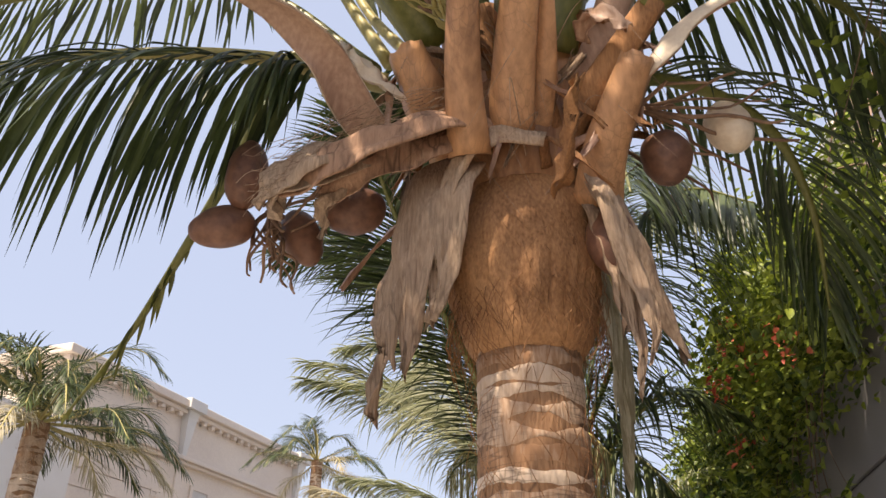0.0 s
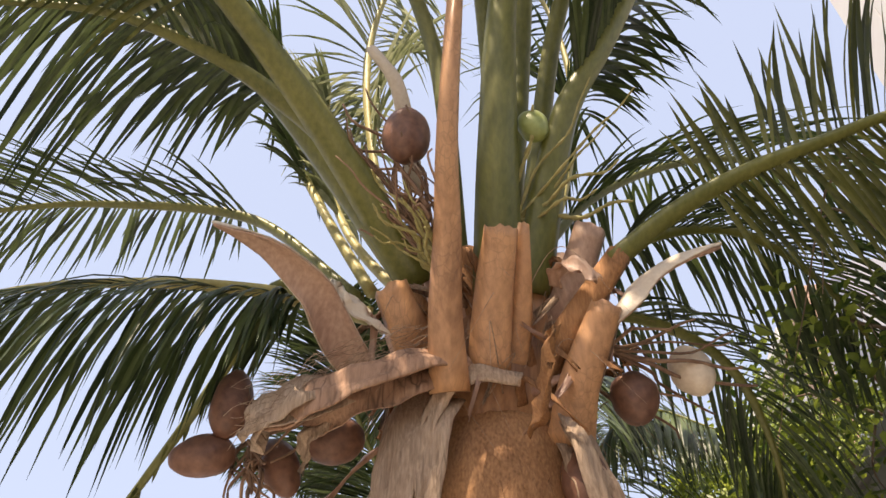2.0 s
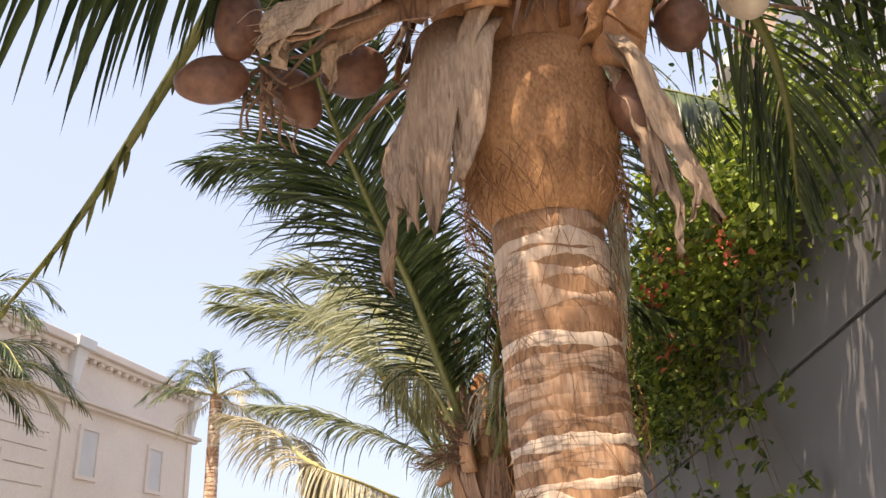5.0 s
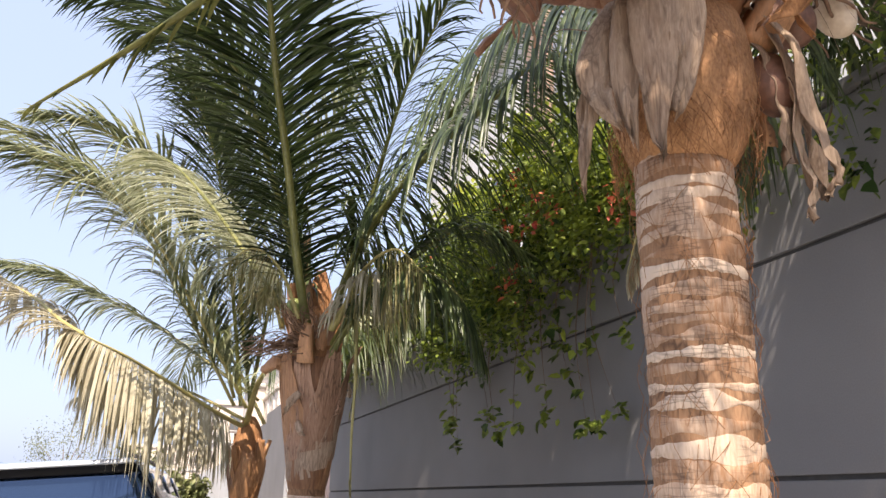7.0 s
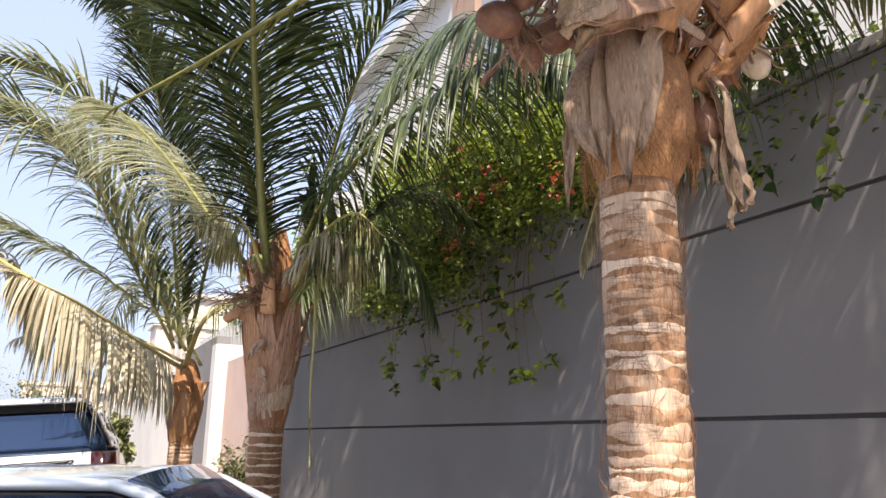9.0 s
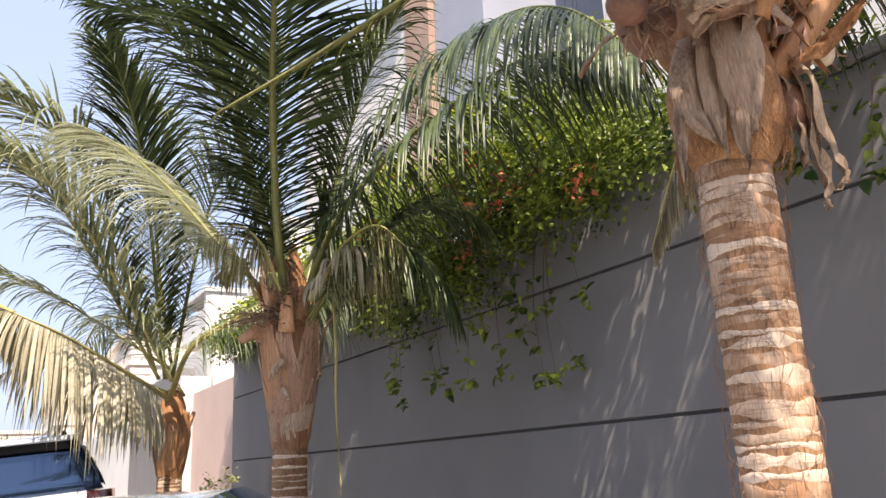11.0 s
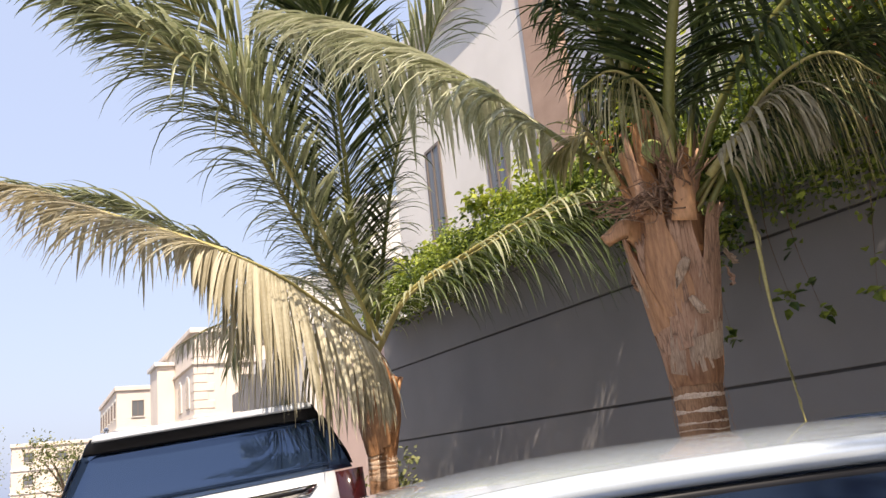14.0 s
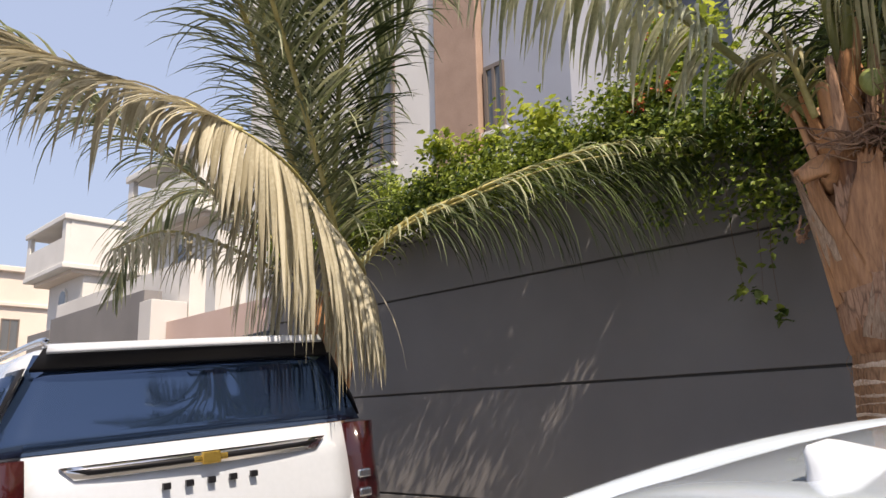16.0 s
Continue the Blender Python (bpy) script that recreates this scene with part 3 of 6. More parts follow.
frond(palm, [(2.63, -1.65, 3.27), (2.85, -1.99, 3.77), (2.93, -2.19, 4.0), (3.07, -2.62, 4.37), (3.12, -3.19, 4.55)], M_LEAF, M_PETIOLE, 0.052, 0.65, 110, 0.35, 0.6, seed=13)
frond(palm, [(2.64, -1.29, 3.15), (2.83, -1.15, 3.63), (2.91, -0.98, 3.91), (3.0, -0.66, 4.48), (3.05, -0.18, 4.93)], M_LEAF, M_PETIOLE, 0.066, 0.6, 95, 0.36, 0.5, seed=14)
frond(palm, [(2.75, -1.07, 3.14), (2.81, -0.88, 3.25), (2.85, -0.68, 3.33), (2.87, -0.48, 3.39), (2.9, -0.31, 3.43), (2.91, -0.09, 3.46), (2.85, 0.17, 3.44)], M_LEAF_O, M_PETIOLE, 0.038, 0.5, 62, 0.24, 0.5, 12, label="green frond reaching over the wall", seed=15, roll=68, width=0.02)
frond(palm, [(2.69, -1.73, 3.08), (2.78, -1.89, 3.08), (2.85, -1.99, 3.07), (2.95, -2.22, 3.04), (3.05, -2.51, 2.97), (3.08, -2.87, 2.86)], M_LEAF, M_PETIOLE_Y, 0.034, 0.56, 88, 0.2, 1.6, 30, limp=0.4, width=0.018, label="yellow-green frond with hanging leaflets", seed=16)
frond(palm, [(2.54, -1.81, 3.27), (2.46, -2.25, 3.75), (2.41, -2.81, 3.96), (2.4, -3.31, 4.02), (2.36, -3.94, 4.0)], M_LEAF, M_PETIOLE, 0.03, 0.6, 84, 0.25, 0.4, 40, seed=17, width=0.017)
frond(palm, [(2.53, -1.21, 3.19), (2.46, -0.92, 3.47), (2.32, -0.58, 3.59), (2.1, -0.29, 3.52), (1.83, -0.07, 3.36)], M_LEAF, M_PETIOLE, 0.03, 0.7, 86, 0.15, 1.3, seed=18, width=0.016)
frond(palm, [(2.42, -1.21, 3.22), (2.26, -0.94, 3.31), (2.04, -0.67, 3.27), (1.8, -0.53, 3.1), (1.62, -0.5, 2.81)], M_LEAF, M_PETIOLE, 0.03, 0.6, 50, 0.12, 1.3, seed=19, width=0.016)
frond(palm, [(2.54, -1.77, 3.29), (2.52, -1.95, 3.65), (2.48, -2.14, 4.09), (2.48, -2.28, 4.55), (2.51, -2.54, 5.08)], M_LEAF, M_PETIOLE_Y, 0.03, 0.5, 81, 0.35, 0.8, seed=20)
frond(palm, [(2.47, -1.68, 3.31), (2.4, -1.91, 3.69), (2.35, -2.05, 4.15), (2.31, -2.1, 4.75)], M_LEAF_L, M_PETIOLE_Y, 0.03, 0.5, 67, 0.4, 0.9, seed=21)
frond(palm, [(2.6, -1.89, 3.23), (2.66, -2.03, 3.24), (2.5, -2.2, 3.11), (2.3, -2.47, 2.88), (2.11, -2.74, 2.68), (1.97, -3.0, 2.5)], M_LEAF_O, M_PETIOLE, 0.026, 0.16, 35, 0.5, 1.3, 70, label="stripped drooping green frond stem", seed=22, bare=0.75, width=0.016)
frond(palm, [(2.49, -1.33, 3.31), (2.39, -1.02, 3.77), (2.16, -0.54, 4.14), (1.9, -0.03, 4.25), (1.61, 0.37, 4.19)], M_LEAF, M_PETIOLE, 0.026, 0.6, 81, 0.15, 1.0, seed=24, width=0.016)
frond(palm, [(2.49, -1.45, 2.7), (2.32, -1.3, 2.82), (2.15, -1.21, 2.72), (2.0, -1.2, 2.5), (1.88, -1.21, 2.27)], M_LEAF_D, M_PETIOLE_Y, 0.016, 0.28, 60, 0.15, 2.2, 40, limp=0.9, label="dead hanging frond behind the trunk", seed=25)
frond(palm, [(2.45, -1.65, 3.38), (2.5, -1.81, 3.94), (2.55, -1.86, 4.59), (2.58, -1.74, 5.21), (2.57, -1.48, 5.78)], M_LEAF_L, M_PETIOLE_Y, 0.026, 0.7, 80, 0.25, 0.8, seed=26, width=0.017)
frond(palm, [(2.41, -1.28, 3.37), (2.34, -1.13, 3.87), (2.34, -1.04, 4.38), (2.4, -1.1, 5.02), (2.5, -1.33, 5.53)], M_LEAF, M_PETIOLE_Y, 0.026, 0.6, 80, 0.25, 1.0, seed=27, width=0.017)
# three fronds added out of view, towards the sun, to dapple the head
frond(palm, [(2.5, -1.4, 3.3), (2.72, -1.36, 4.2), (3.2, -1.42, 4.9), (3.9, -1.65, 5.1), (4.6, -1.95, 4.85)], M_LEAF, M_PETIOLE, 0.04, 0.75, 85, 0.42, 0.9, 25, label="unseen green frond high over the street, added for shade", seed=72, width=0.026)
frond(palm, [(2.5, -1.5, 3.3), (2.78, -1.56, 4.25), (3.25, -1.85, 4.85), (3.85, -2.25, 4.95), (4.4, -2.65, 4.6)], M_LEAF, M_PETIOLE, 0.04, 0.7, 80, 0.45, 0.9, 25, seed=73, width=0.026)
frond(palm, [(2.55, -1.35, 3.3), (2.80, -1.22, 4.3), (3.3, -1.12, 5.0), (3.95, -1.1, 5.2), (4.6, -1.2, 4.95)], M_LEAF, M_PETIOLE, 0.04, 0.7, 70, 0.45, 0.9, 25, seed=74, width=0.026)
# added mostly out of view, to keep sun streaks off the wall
frond(palm, [(2.55, -1.3, 3.3), (2.87, -1.1, 4.2), (3.25, -0.8, 4.62), (3.7, -0.5, 4.62), (4.2, -0.25, 4.3)], M_LEAF, M_PETIOLE, 0.04, 0.75, 100, 0.42, 1.0, 25, label="green frond leaning over the wall, added for shade", seed=75, width=0.028)
# sheaths, cut stubs and dry flower sheaths
boot(palm, [(2.77, -1.5, 2.77), (2.86, -1.5, 2.95), (2.96, -1.48, 3.14), (3.1, -1.46, 3.36), (3.27, -1.41, 3.79)], 0.10, 0.04, 0.03, OUT, M_BOOT, "long tan dry petiole", curl=1.0)
boot(palm, [(2.74, -1.41, 2.84), (2.84, -1.38, 3.02), (2.92, -1.35, 3.15)], 0.11, 0.085, 0.05, OUT, None, "cut brown leaf stub")
boot(palm, [(2.61, -1.23, 2.69), (2.71, -1.19, 2.82), (2.8, -1.11, 2.97)], 0.12, 0.075, 0.05, OUT, None, "cut brown leaf stub")
boot(palm, [(2.7, -1.25, 2.93), (2.74, -1.19, 2.98), (2.79, -1.05, 3.15)], 0.09, 0.06, 0.03, OUT, M_FIBRE, "rust-brown leaf base")
boot(palm, [(2.61, -1.54, 2.88), (2.75, -1.59, 2.96), (2.79, -1.61, 3.0), (2.83, -1.64, 3.07)], 0.12, 0.085, 0.05, OUT, None, "cut brown leaf stub")
boot(palm, [(2.53, -1.32, 2.95), (2.65, -1.2, 3.11), (2.75, -1.11, 3.29)], 0.10, 0.085, 0.05, OUT, M_SPATHE, "cut brown leaf stub")
boot(palm, [(2.67, -1.37, 2.89), (2.77, -1.32, 3.02), (2.87, -1.29, 3.2)], 0.10, 0.03, 0.02, OUT, M_BOOT)
bm = bmesh.new()
slab(bm, spline([(2.70, -1.46, 2.92), (2.80, -1.58, 2.87), (2.85, -1.70, 2.80), (2.87, -1.82, 2.74), (2.85, -1.92, 2.69)], 22), lambda q: 0.15 * (0.8 + 0.3 * math.sin(q * 3.0)), 0.006, 0.75, Vector((0.85, -0.35, 0.5)), 15, 0.035, 3.7, 0.05)
bent = part("leaf_base", bm, M_HUSK, palm, "bent hairy brown leaf base")
bm = bmesh.new()
fz = random.Random(41)
for k in range(260):
    v = fz.random()
    c = Vector((2.72, -1.47, 2.93)).lerp(Vector((2.86, -1.92, 2.70)), v) + Vector((0.035, 0, 0.03 * math.sin(v * 3.1))) + Vector((fz.uniform(-0.01, 0.02), fz.uniform(-0.03, 0.03), fz.uniform(-0.07, 0.06)))
    sweep(bm, spline([c, c + Vector((0.012, -0.02, -0.015)), c + Vector((fz.uniform(0, 0.02), -0.045, -0.03 + fz.uniform(-0.03, 0.03)))], 4), lambda q: 0.0008, 3)
tagged(part("fibre_fuzz", bm, M_RAG, bent), kind="stuff")
rag(palm, [(2.74, -1.52, 2.86), (2.80, -1.63, 2.80), (2.82, -1.74, 2.74), (2.80, -1.83, 2.69)], 0.12, Vector((1, -0.1, 0.2)), 63, 0.5, M_HUSK, label="broad fibrous leaf base")
rag(palm, [(2.84, -1.76, 2.79), (2.885, -1.85, 2.745), (2.89, -1.92, 2.69), (2.85, -1.955, 2.65)], 0.13, Vector((0.9, -0.2, 0.5)), 64, 0.5, label="pale torn tip of the bent leaf base")
rag(palm, [(2.72, -1.22, 3.10), (2.79, -1.21, 3.12), (2.83, -1.16, 3.08), (2.83, -1.12, 3.02)], 0.05, Vector((0.9, 0.2, 0.5)), 66, 0.6, M_SPATHE, label="pale papery sheath")
rag(palm, [(2.68, -1.62, 2.98), (2.76, -1.68, 2.99), (2.82, -1.74, 3.02), (2.86, -1.79, 3.06)], 0.06, Vector((0.9, -0.2, 0.6)), 67, 0.8, M_PALE, label="pale papery sheath")
rag(palm, [(2.82, -1.73, 2.76), (2.86, -1.83, 2.71), (2.87, -1.91, 2.67), (2.83, -1.94, 2.64)], 0.10, Vector((0.9, -0.2, 0.5)), 44, 0.5)
rag(palm, [(2.8, -1.78, 2.71), (2.8, -1.83, 2.66), (2.76, -1.84, 2.6)], 0.05, Vector((0.9, -0.2, 0.2)), 45)
spathe(palm, [(2.59, -1.64, 2.92), (2.67, -1.72, 2.91), (2.75, -1.77, 2.93), (2.83, -1.81, 2.98), (2.91, -1.84, 3.03), (3.01, -1.92, 3.08), (3.09, -2.03, 3.09)], 0.082, Vector((0.5, -0.6, 0.8)), "dry pinkish-brown curved flower sheath")
spathe(palm, [(2.54, -1.27, 2.92), (2.67, -1.17, 2.94), (2.73, -1.08, 3.0), (2.77, -1.0, 3.07), (2.79, -0.89, 3.11), (2.8, -0.8, 3.12)], 0.085, Vector((0.6, 0.5, 0.8)), "dry pinkish-brown curved flower sheath")
spathe(palm, [(2.73, -1.71, 3.05), (2.76, -1.75, 3.08), (2.79, -1.83, 3.11)], 0.05, Vector((0.6, -0.4, 0.6)), "pale dry flower sheath")
rag(palm, [(2.70, -1.50, 2.80), (2.735, -1.545, 2.72), (2.74, -1.56, 2.60), (2.735, -1.575, 2.48), (2.73, -1.60, 2.38)], 0.085, Vector((1, -0.3, 0)), 52, 0.75, label="pale cloth-like sheath flap")
rag(palm, [(2.64, -1.62, 2.80), (2.675, -1.665, 2.68), (2.685, -1.69, 2.54), (2.69, -1.70, 2.42), (2.70, -1.69, 2.30)], 0.08, Vector((0.8, -0.6, 0)), 57, 0.9, label="pale cloth-like sheath flap")
rag(palm, [(2.66, -1.54, 2.83), (2.71, -1.60, 2.76), (2.73, -1.635, 2.6), (2.73, -1.645, 2.44), (2.74, -1.65, 2.27)], 0.125, Vector((1, -0.25, 0)), 32, 0.92, label="ragged grey-brown sheath flap")
rag(palm, [(2.74, -1.33, 2.81), (2.745, -1.44, 2.835), (2.74, -1.52, 2.79), (2.735, -1.565, 2.68), (2.73, -1.575, 2.52)], 0.05, Vector((1, -0.1, 0.2)), 46, 0.6, label="twisted strap of dry sheath")
rag(palm, [(2.56, -1.62, 2.78), (2.60, -1.70, 2.64), (2.62, -1.735, 2.52), (2.64, -1.735, 2.44), (2.69, -1.715, 2.34)], 0.095, Vector((0.7, -0.7, 0)), 34, 0.95, label="pale torn sheath flap")
rag(palm, [(2.55, -1.62, 2.7), (2.58, -1.72, 2.5), (2.585, -1.75, 2.38), (2.59, -1.76, 2.22)], 0.05, Vector((0.6, -0.8, 0)), 35, 0.9)
rag(palm, [(2.58, -1.26, 2.84), (2.63, -1.21, 2.74), (2.635, -1.16, 2.58), (2.62, -1.115, 2.44), (2.61, -1.08, 2.31)], 0.075, Vector((0.8, 0.6, 0)), 36, 0.9, label="ragged grey-brown sheath flap")
rag(palm, [(2.56, -1.25, 2.78), (2.615, -1.205, 2.66), (2.62, -1.185, 2.52), (2.61, -1.19, 2.38)], 0.085, Vector((0.8, 0.5, 0)), 39, 0.85)
rag(palm, [(2.50, -1.24, 2.74), (2.53, -1.19, 2.60), (2.53, -1.17, 2.46)], 0.10, Vector((0.2, 1, 0)), 40, 0.8, M_BOOT)
rag(palm, [(2.69, -1.31, 2.7), (2.77, -1.3, 2.7), (2.84, -1.28, 2.73), (2.94, -1.25, 2.8)], 0.075, Vector((0.8, -0.4, 0.5)), 41, 0.7, M_FIBRE, label="torn orange-brown sheath")
for ya, za, yb, zb, w in ((-1.24, 2.80, -1.14, 2.36, 0.05), (-1.20, 2.70, -1.17, 2.30, 0.035)):
    xm = 2.49 + math.sqrt(max(0.005, 0.26 ** 2 - (ya + 1.417) ** 2))
    rag(palm, [(xm - 0.05, ya, za), (xm + 0.02, ya * 0.6 + yb * 0.4, za * 0.65 + zb * 0.35), (xm + 0.0, ya * 0.25 + yb * 0.75, za * 0.3 + zb * 0.7), (xm + 0.025, yb, zb), (xm + 0.02, yb - 0.012, zb - 0.08)], w, Vector((1, (ya + 1.417) * 2, 0)), 70 + int(w * 1000) + int(ya * 50), 0.96, M_RAG, 0.7, "torn_sheath", "thin curled dry sheath strip")
for k in range(15):
    a = k * 2.399
    o = Vector((math.cos(a), math.sin(a), 0))
    z = 2.80 + 0.03 * (k % 7)
    boot(palm, [T1 + o * 0.13 + UP * z, T1 + o * 0.20 + UP * (z + 0.12), T1 + o * (0.22 + 0.03 * (k % 3)) + UP * (z + 0.24 + 0.05 * (k % 4))], 0.15, 0.09, 0.02, o, (M_BOOT, M_FIBRE, M_SPATHE)[k % 3], "old brown leaf base")
rnd1 = random.Random(77)
for k in range(130):
    a = rnd1.uniform(-2.2, 2.2)
    o = Vector((math.cos(a), math.sin(a), 0))
    p0 = T1 + o * rnd1.uniform(0.15, 0.22) + UP * rnd1.uniform(2.78, 3.15)
    p1 = p0 + o * rnd1.uniform(0.03, 0.12) + Vector((rnd1.uniform(-0.08, 0.08), rnd1.uniform(-0.12, 0.12), rnd1.uniform(0.0, 0.15)))
    p2 = p1 + o * rnd1.uniform(0.0, 0.06) + Vector((0, rnd1.uniform(-0.15, 0.15), -rnd1.uniform(0.05, 0.28)))
    bm = bmesh.new()
    if k % 3:
        sweep(bm, spline([p0, p1, p2], 14), lambda s: 0.0016 * (1.2 - s), 4)
        part("loose_strand", bm, M_RAG, palm)
    else:
        slab(bm, spline([p0, p1, p2], 10), lambda s: 0.035 * (1 - 0.8 * s), 0.003, 0.5, o, 5, 0.02, k * 0.7, 0.02)
        part("torn_sheath", bm, (M_RAG, M_FIBRE, M_SPATHE)[k % 9 // 3], palm)
# coconuts
nut(palm, (2.76, -2.09, 2.65), 0.05, 0.078, (0.3, -1.0, -0.25), M_COCO, "dry brown coconut", 1)
nut(palm, (2.79, -2.03, 2.77), 0.05, 0.088, (0.1, 0.1, 1.0), M_COCO, "dry brown coconut", 2)
nut(palm, (2.64, -1.94, 2.67), 0.05, 0.085, (0.1, 0.5, -1.0), M_COCO, "dry brown coconut", 3)
nut(palm, (2.61, -1.82, 2.75), 0.058, 0.08, (0.3, -0.9, -0.3), M_COCO, "dry brown coconut", 4)
nut(palm, (2.54, -0.89, 2.92), 0.056, 0.078, (0.2, 0.25, -1.0), M_COCO_P, "sunlit pale tan coconut", 5)
nut(palm, (2.54, -1.05, 2.85), 0.062, 0.075, (0.1, 0.1, -1.0), M_COCO, "dry brown coconut", 6)
nut(palm, (2.98, -1.59, 3.47), 0.068, 0.10, (0.1, 0.0, -1.0), M_COCO, "brown coconut high in the crown", 7)
nut(palm, (2.86, -1.235, 3.60), 0.045, 0.06, (0.1, 0.3, -1.0), M_COCO_G, "small green coconut", 8)
nut(palm, (2.59, -1.2, 2.6), 0.06, 0.09, (0.1, 0.2, -1.0), M_COCO, "dry brown coconut", 10)
L1 = Vector((2.71, -2.0, 2.71))
strands(palm, (2.65, -1.72, 2.94), [L1 + Vector((0, -0.02 * k, 0.02 * k)) for k in range(-3, 4)], 0.007, 1, None, 0.04, label="dry brown fruit stalk")
strands(palm, L1, fan_ends(L1 + Vector((0, 0.01, 0)), 0.07, 16, 0.22, 2), 0.0055, 2, None, 0.03)
R1 = Vector((2.61, -1.11, 2.96))
strands(palm, R1, [Vector((2.66, -0.79, 2.95)), Vector((2.57, -0.77, 2.9)), Vector((2.45, -0.84, 2.84)), Vector((2.64, -0.94, 2.98)), Vector((2.46, -0.91, 2.88)), Vector((2.51, -0.73, 2.88)), Vector((2.59, -0.98, 2.91)), Vector((2.48, -0.76, 3.04)), Vector((2.59, -0.86, 3.05)), Vector((2.37, -0.93, 2.82))], 0.006, 3, None, 0.04)
S1 = Vector((2.73, -1.31, 3.35))
strands(palm, S1, [Vector((2.91, -1.23, 3.64)), Vector((3.03, -0.96, 3.51)), Vector((2.89, -1.03, 3.54)), Vector((2.85, -1.01, 3.43)), Vector((2.76, -0.98, 3.35)), Vector((2.97, -1.06, 3.66)), Vector((2.82, -1.08, 3.35))], 0.0075, 4, M_STRAND_G, 0.03, "flower_stalk", "knobbly yellow-green flower stalk", knobs=0.3)
S2 = Vector((2.84, -1.55, 3.21))
strands(palm, S2, [Vector((3.05, -1.58, 3.52)), Vector((2.99, -1.61, 3.5)), Vector((2.97, -1.76, 3.55)), Vector((2.94, -1.68, 3.41)), Vector((2.98, -1.6, 3.26)), Vector((3.05, -1.7, 3.62)), Vector((2.95, -1.65, 3.23)), Vector((2.95, -1.6, 3.38)), Vector((2.97, -1.79, 3.67)), Vector((2.91, -1.74, 3.5)), Vector((2.97, -1.56, 3.2))], 0.007, 5, M_STRAND, 0.05, "flower_stalk", "dry brown flower stalks")
strands(palm, (2.80, -1.52, 3.16), fan_ends((2.95, -1.63, 3.60), 0.13, 26, 0.35, 31), 0.005, 31, M_STRAND, 0.05, "flower_stalk", "dry brown flower stalks")
strands(palm, (2.78, -1.50, 3.10), fan_ends((2.97, -1.60, 3.42), 0.08, 14, 0.3, 32), 0.006, 32, M_STRAND_G, 0.03, "flower_stalk", knobs=0.3)
boot(palm, [(2.76, -1.6, 3.48), (2.98, -1.62, 3.71), (3.07, -1.69, 3.81)], 0.06, 0.03, 0.012, OUT, M_PALE, "pale split flower sheath", "spathe")

# Middle palm
palm2 = thing("coconut_palm", (-1.2, -1.67, G), "coconut palm with ragged brown leaf sheaths and dark fronds", "palm tree", "palms along the wall")
T2 = Vector((-1.2, -1.68, 0))
trunk(palm2, (T2.x - 0.05, T2.y, G), (T2.x, T2.y, 1.72), 0.126, 0.115, 0.06, 7, 120, 0.3)
P2 = [(1.62, 0.118), (1.68, 0.132), (1.76, 0.138), (1.88, 0.148), (2.05, 0.162), (2.25, 0.175), (2.42, 0.185)]
sheath_body(palm2, (T2.x, T2.y, 0), P2 + [(2.435, 0.16), (2.44, 0.05)], 9, "brown sheathed head of the trunk", M_BOOT, 0.012)
for k in range(16):
    wrap(palm2, T2, P2, k * 2.399 - 0.9, 0.85, 0.10 + 0.07 * (k % 3), 1.66 + 0.022 * k, 2.14 + 0.02 * k + 0.05 * (k % 3), 0.005 + 0.0034 * k, k + 1.3,
         (M_RAG, M_BOOT, M_HUSK)[k % 3], "long overlapping torn brown leaf sheath")
rim = random.Random(12)
for k in range(9):
    a = rim.uniform(0, 6.28)
    o = Vector((math.cos(a), math.sin(a), 0))
    z = rim.uniform(2.0, 2.4)
    across = Vector((-o.y, o.x, 0)) * rim.uniform(-0.06, 0.06)
    rr = 0.17 + 0.14 * (z - 1.7)
    rag(palm2, [T2 + o * rr + UP * z, T2 + o * (rr + 0.022) + across + UP * (z - 0.07), T2 + o * (rr + 0.012) + across * 1.6 + UP * (z - rim.uniform(0.08, 0.14))], rim.uniform(0.02, 0.05), o, 90 + k, 0.9, (M_HUSK, M_RAG)[k % 2], 0.5, "torn_sheath")
sheath_body(palm2, (T2.x + 0.02, T2.y, 0), [(2.36, 0.15), (2.5, 0.15), (2.66, 0.12), (2.85, 0.08), (3.05, 0.03)], 14, "dark fibrous palm heart", M_FIBRE, 0.04)
heart = random.Random(29)
for k in range(16):
    a = k * 2.399
    o = Vector((math.cos(a), math.sin(a), 0))
    z = 2.36 + 0.03 * (k % 6)
    boot(palm2, [T2 + o * 0.13 + UP * z, T2 + o * 0.18 + UP * (z + 0.16), T2 + o * heart.uniform(0.19, 0.28) + UP * (z + heart.uniform(0.26, 0.5))], 0.11, heart.uniform(0.03, 0.06), 0.015, o, (M_BOOT, M_FIBRE, M_HUSK)[k % 3], "old brown leaf base")
boot(palm2, [(-1.21, -1.81, 2.37), (-1.22, -1.93, 2.44), (-1.32, -2.02, 2.38)], 0.16, 0.06, 0.03, Vector((0.6, -0.8, 0.4)), M_BOOT, "bent torn leaf base")
boot(palm2, [(-0.97, -1.8, 2.38), (-0.93, -1.81, 2.51), (-0.94, -1.8, 2.63)], 0.12, 0.07, 0.03, Vector((0.8, -0.6, 0.2)), M_BOOT, "torn sheath tip")
frond(palm2, [(-1.1, -1.71, 2.41), (-0.86, -1.88, 2.92), (-0.46, -2.05, 3.46), (0.07, -2.23, 3.84), (0.62, -2.37, 4.22), (1.02, -2.36, 4.5)], M_LEAF, M_PETIOLE, 0.036, 0.85, 250, 0.18, 0.5, 30, label="dark upright frond", seed=31, width=0.032)
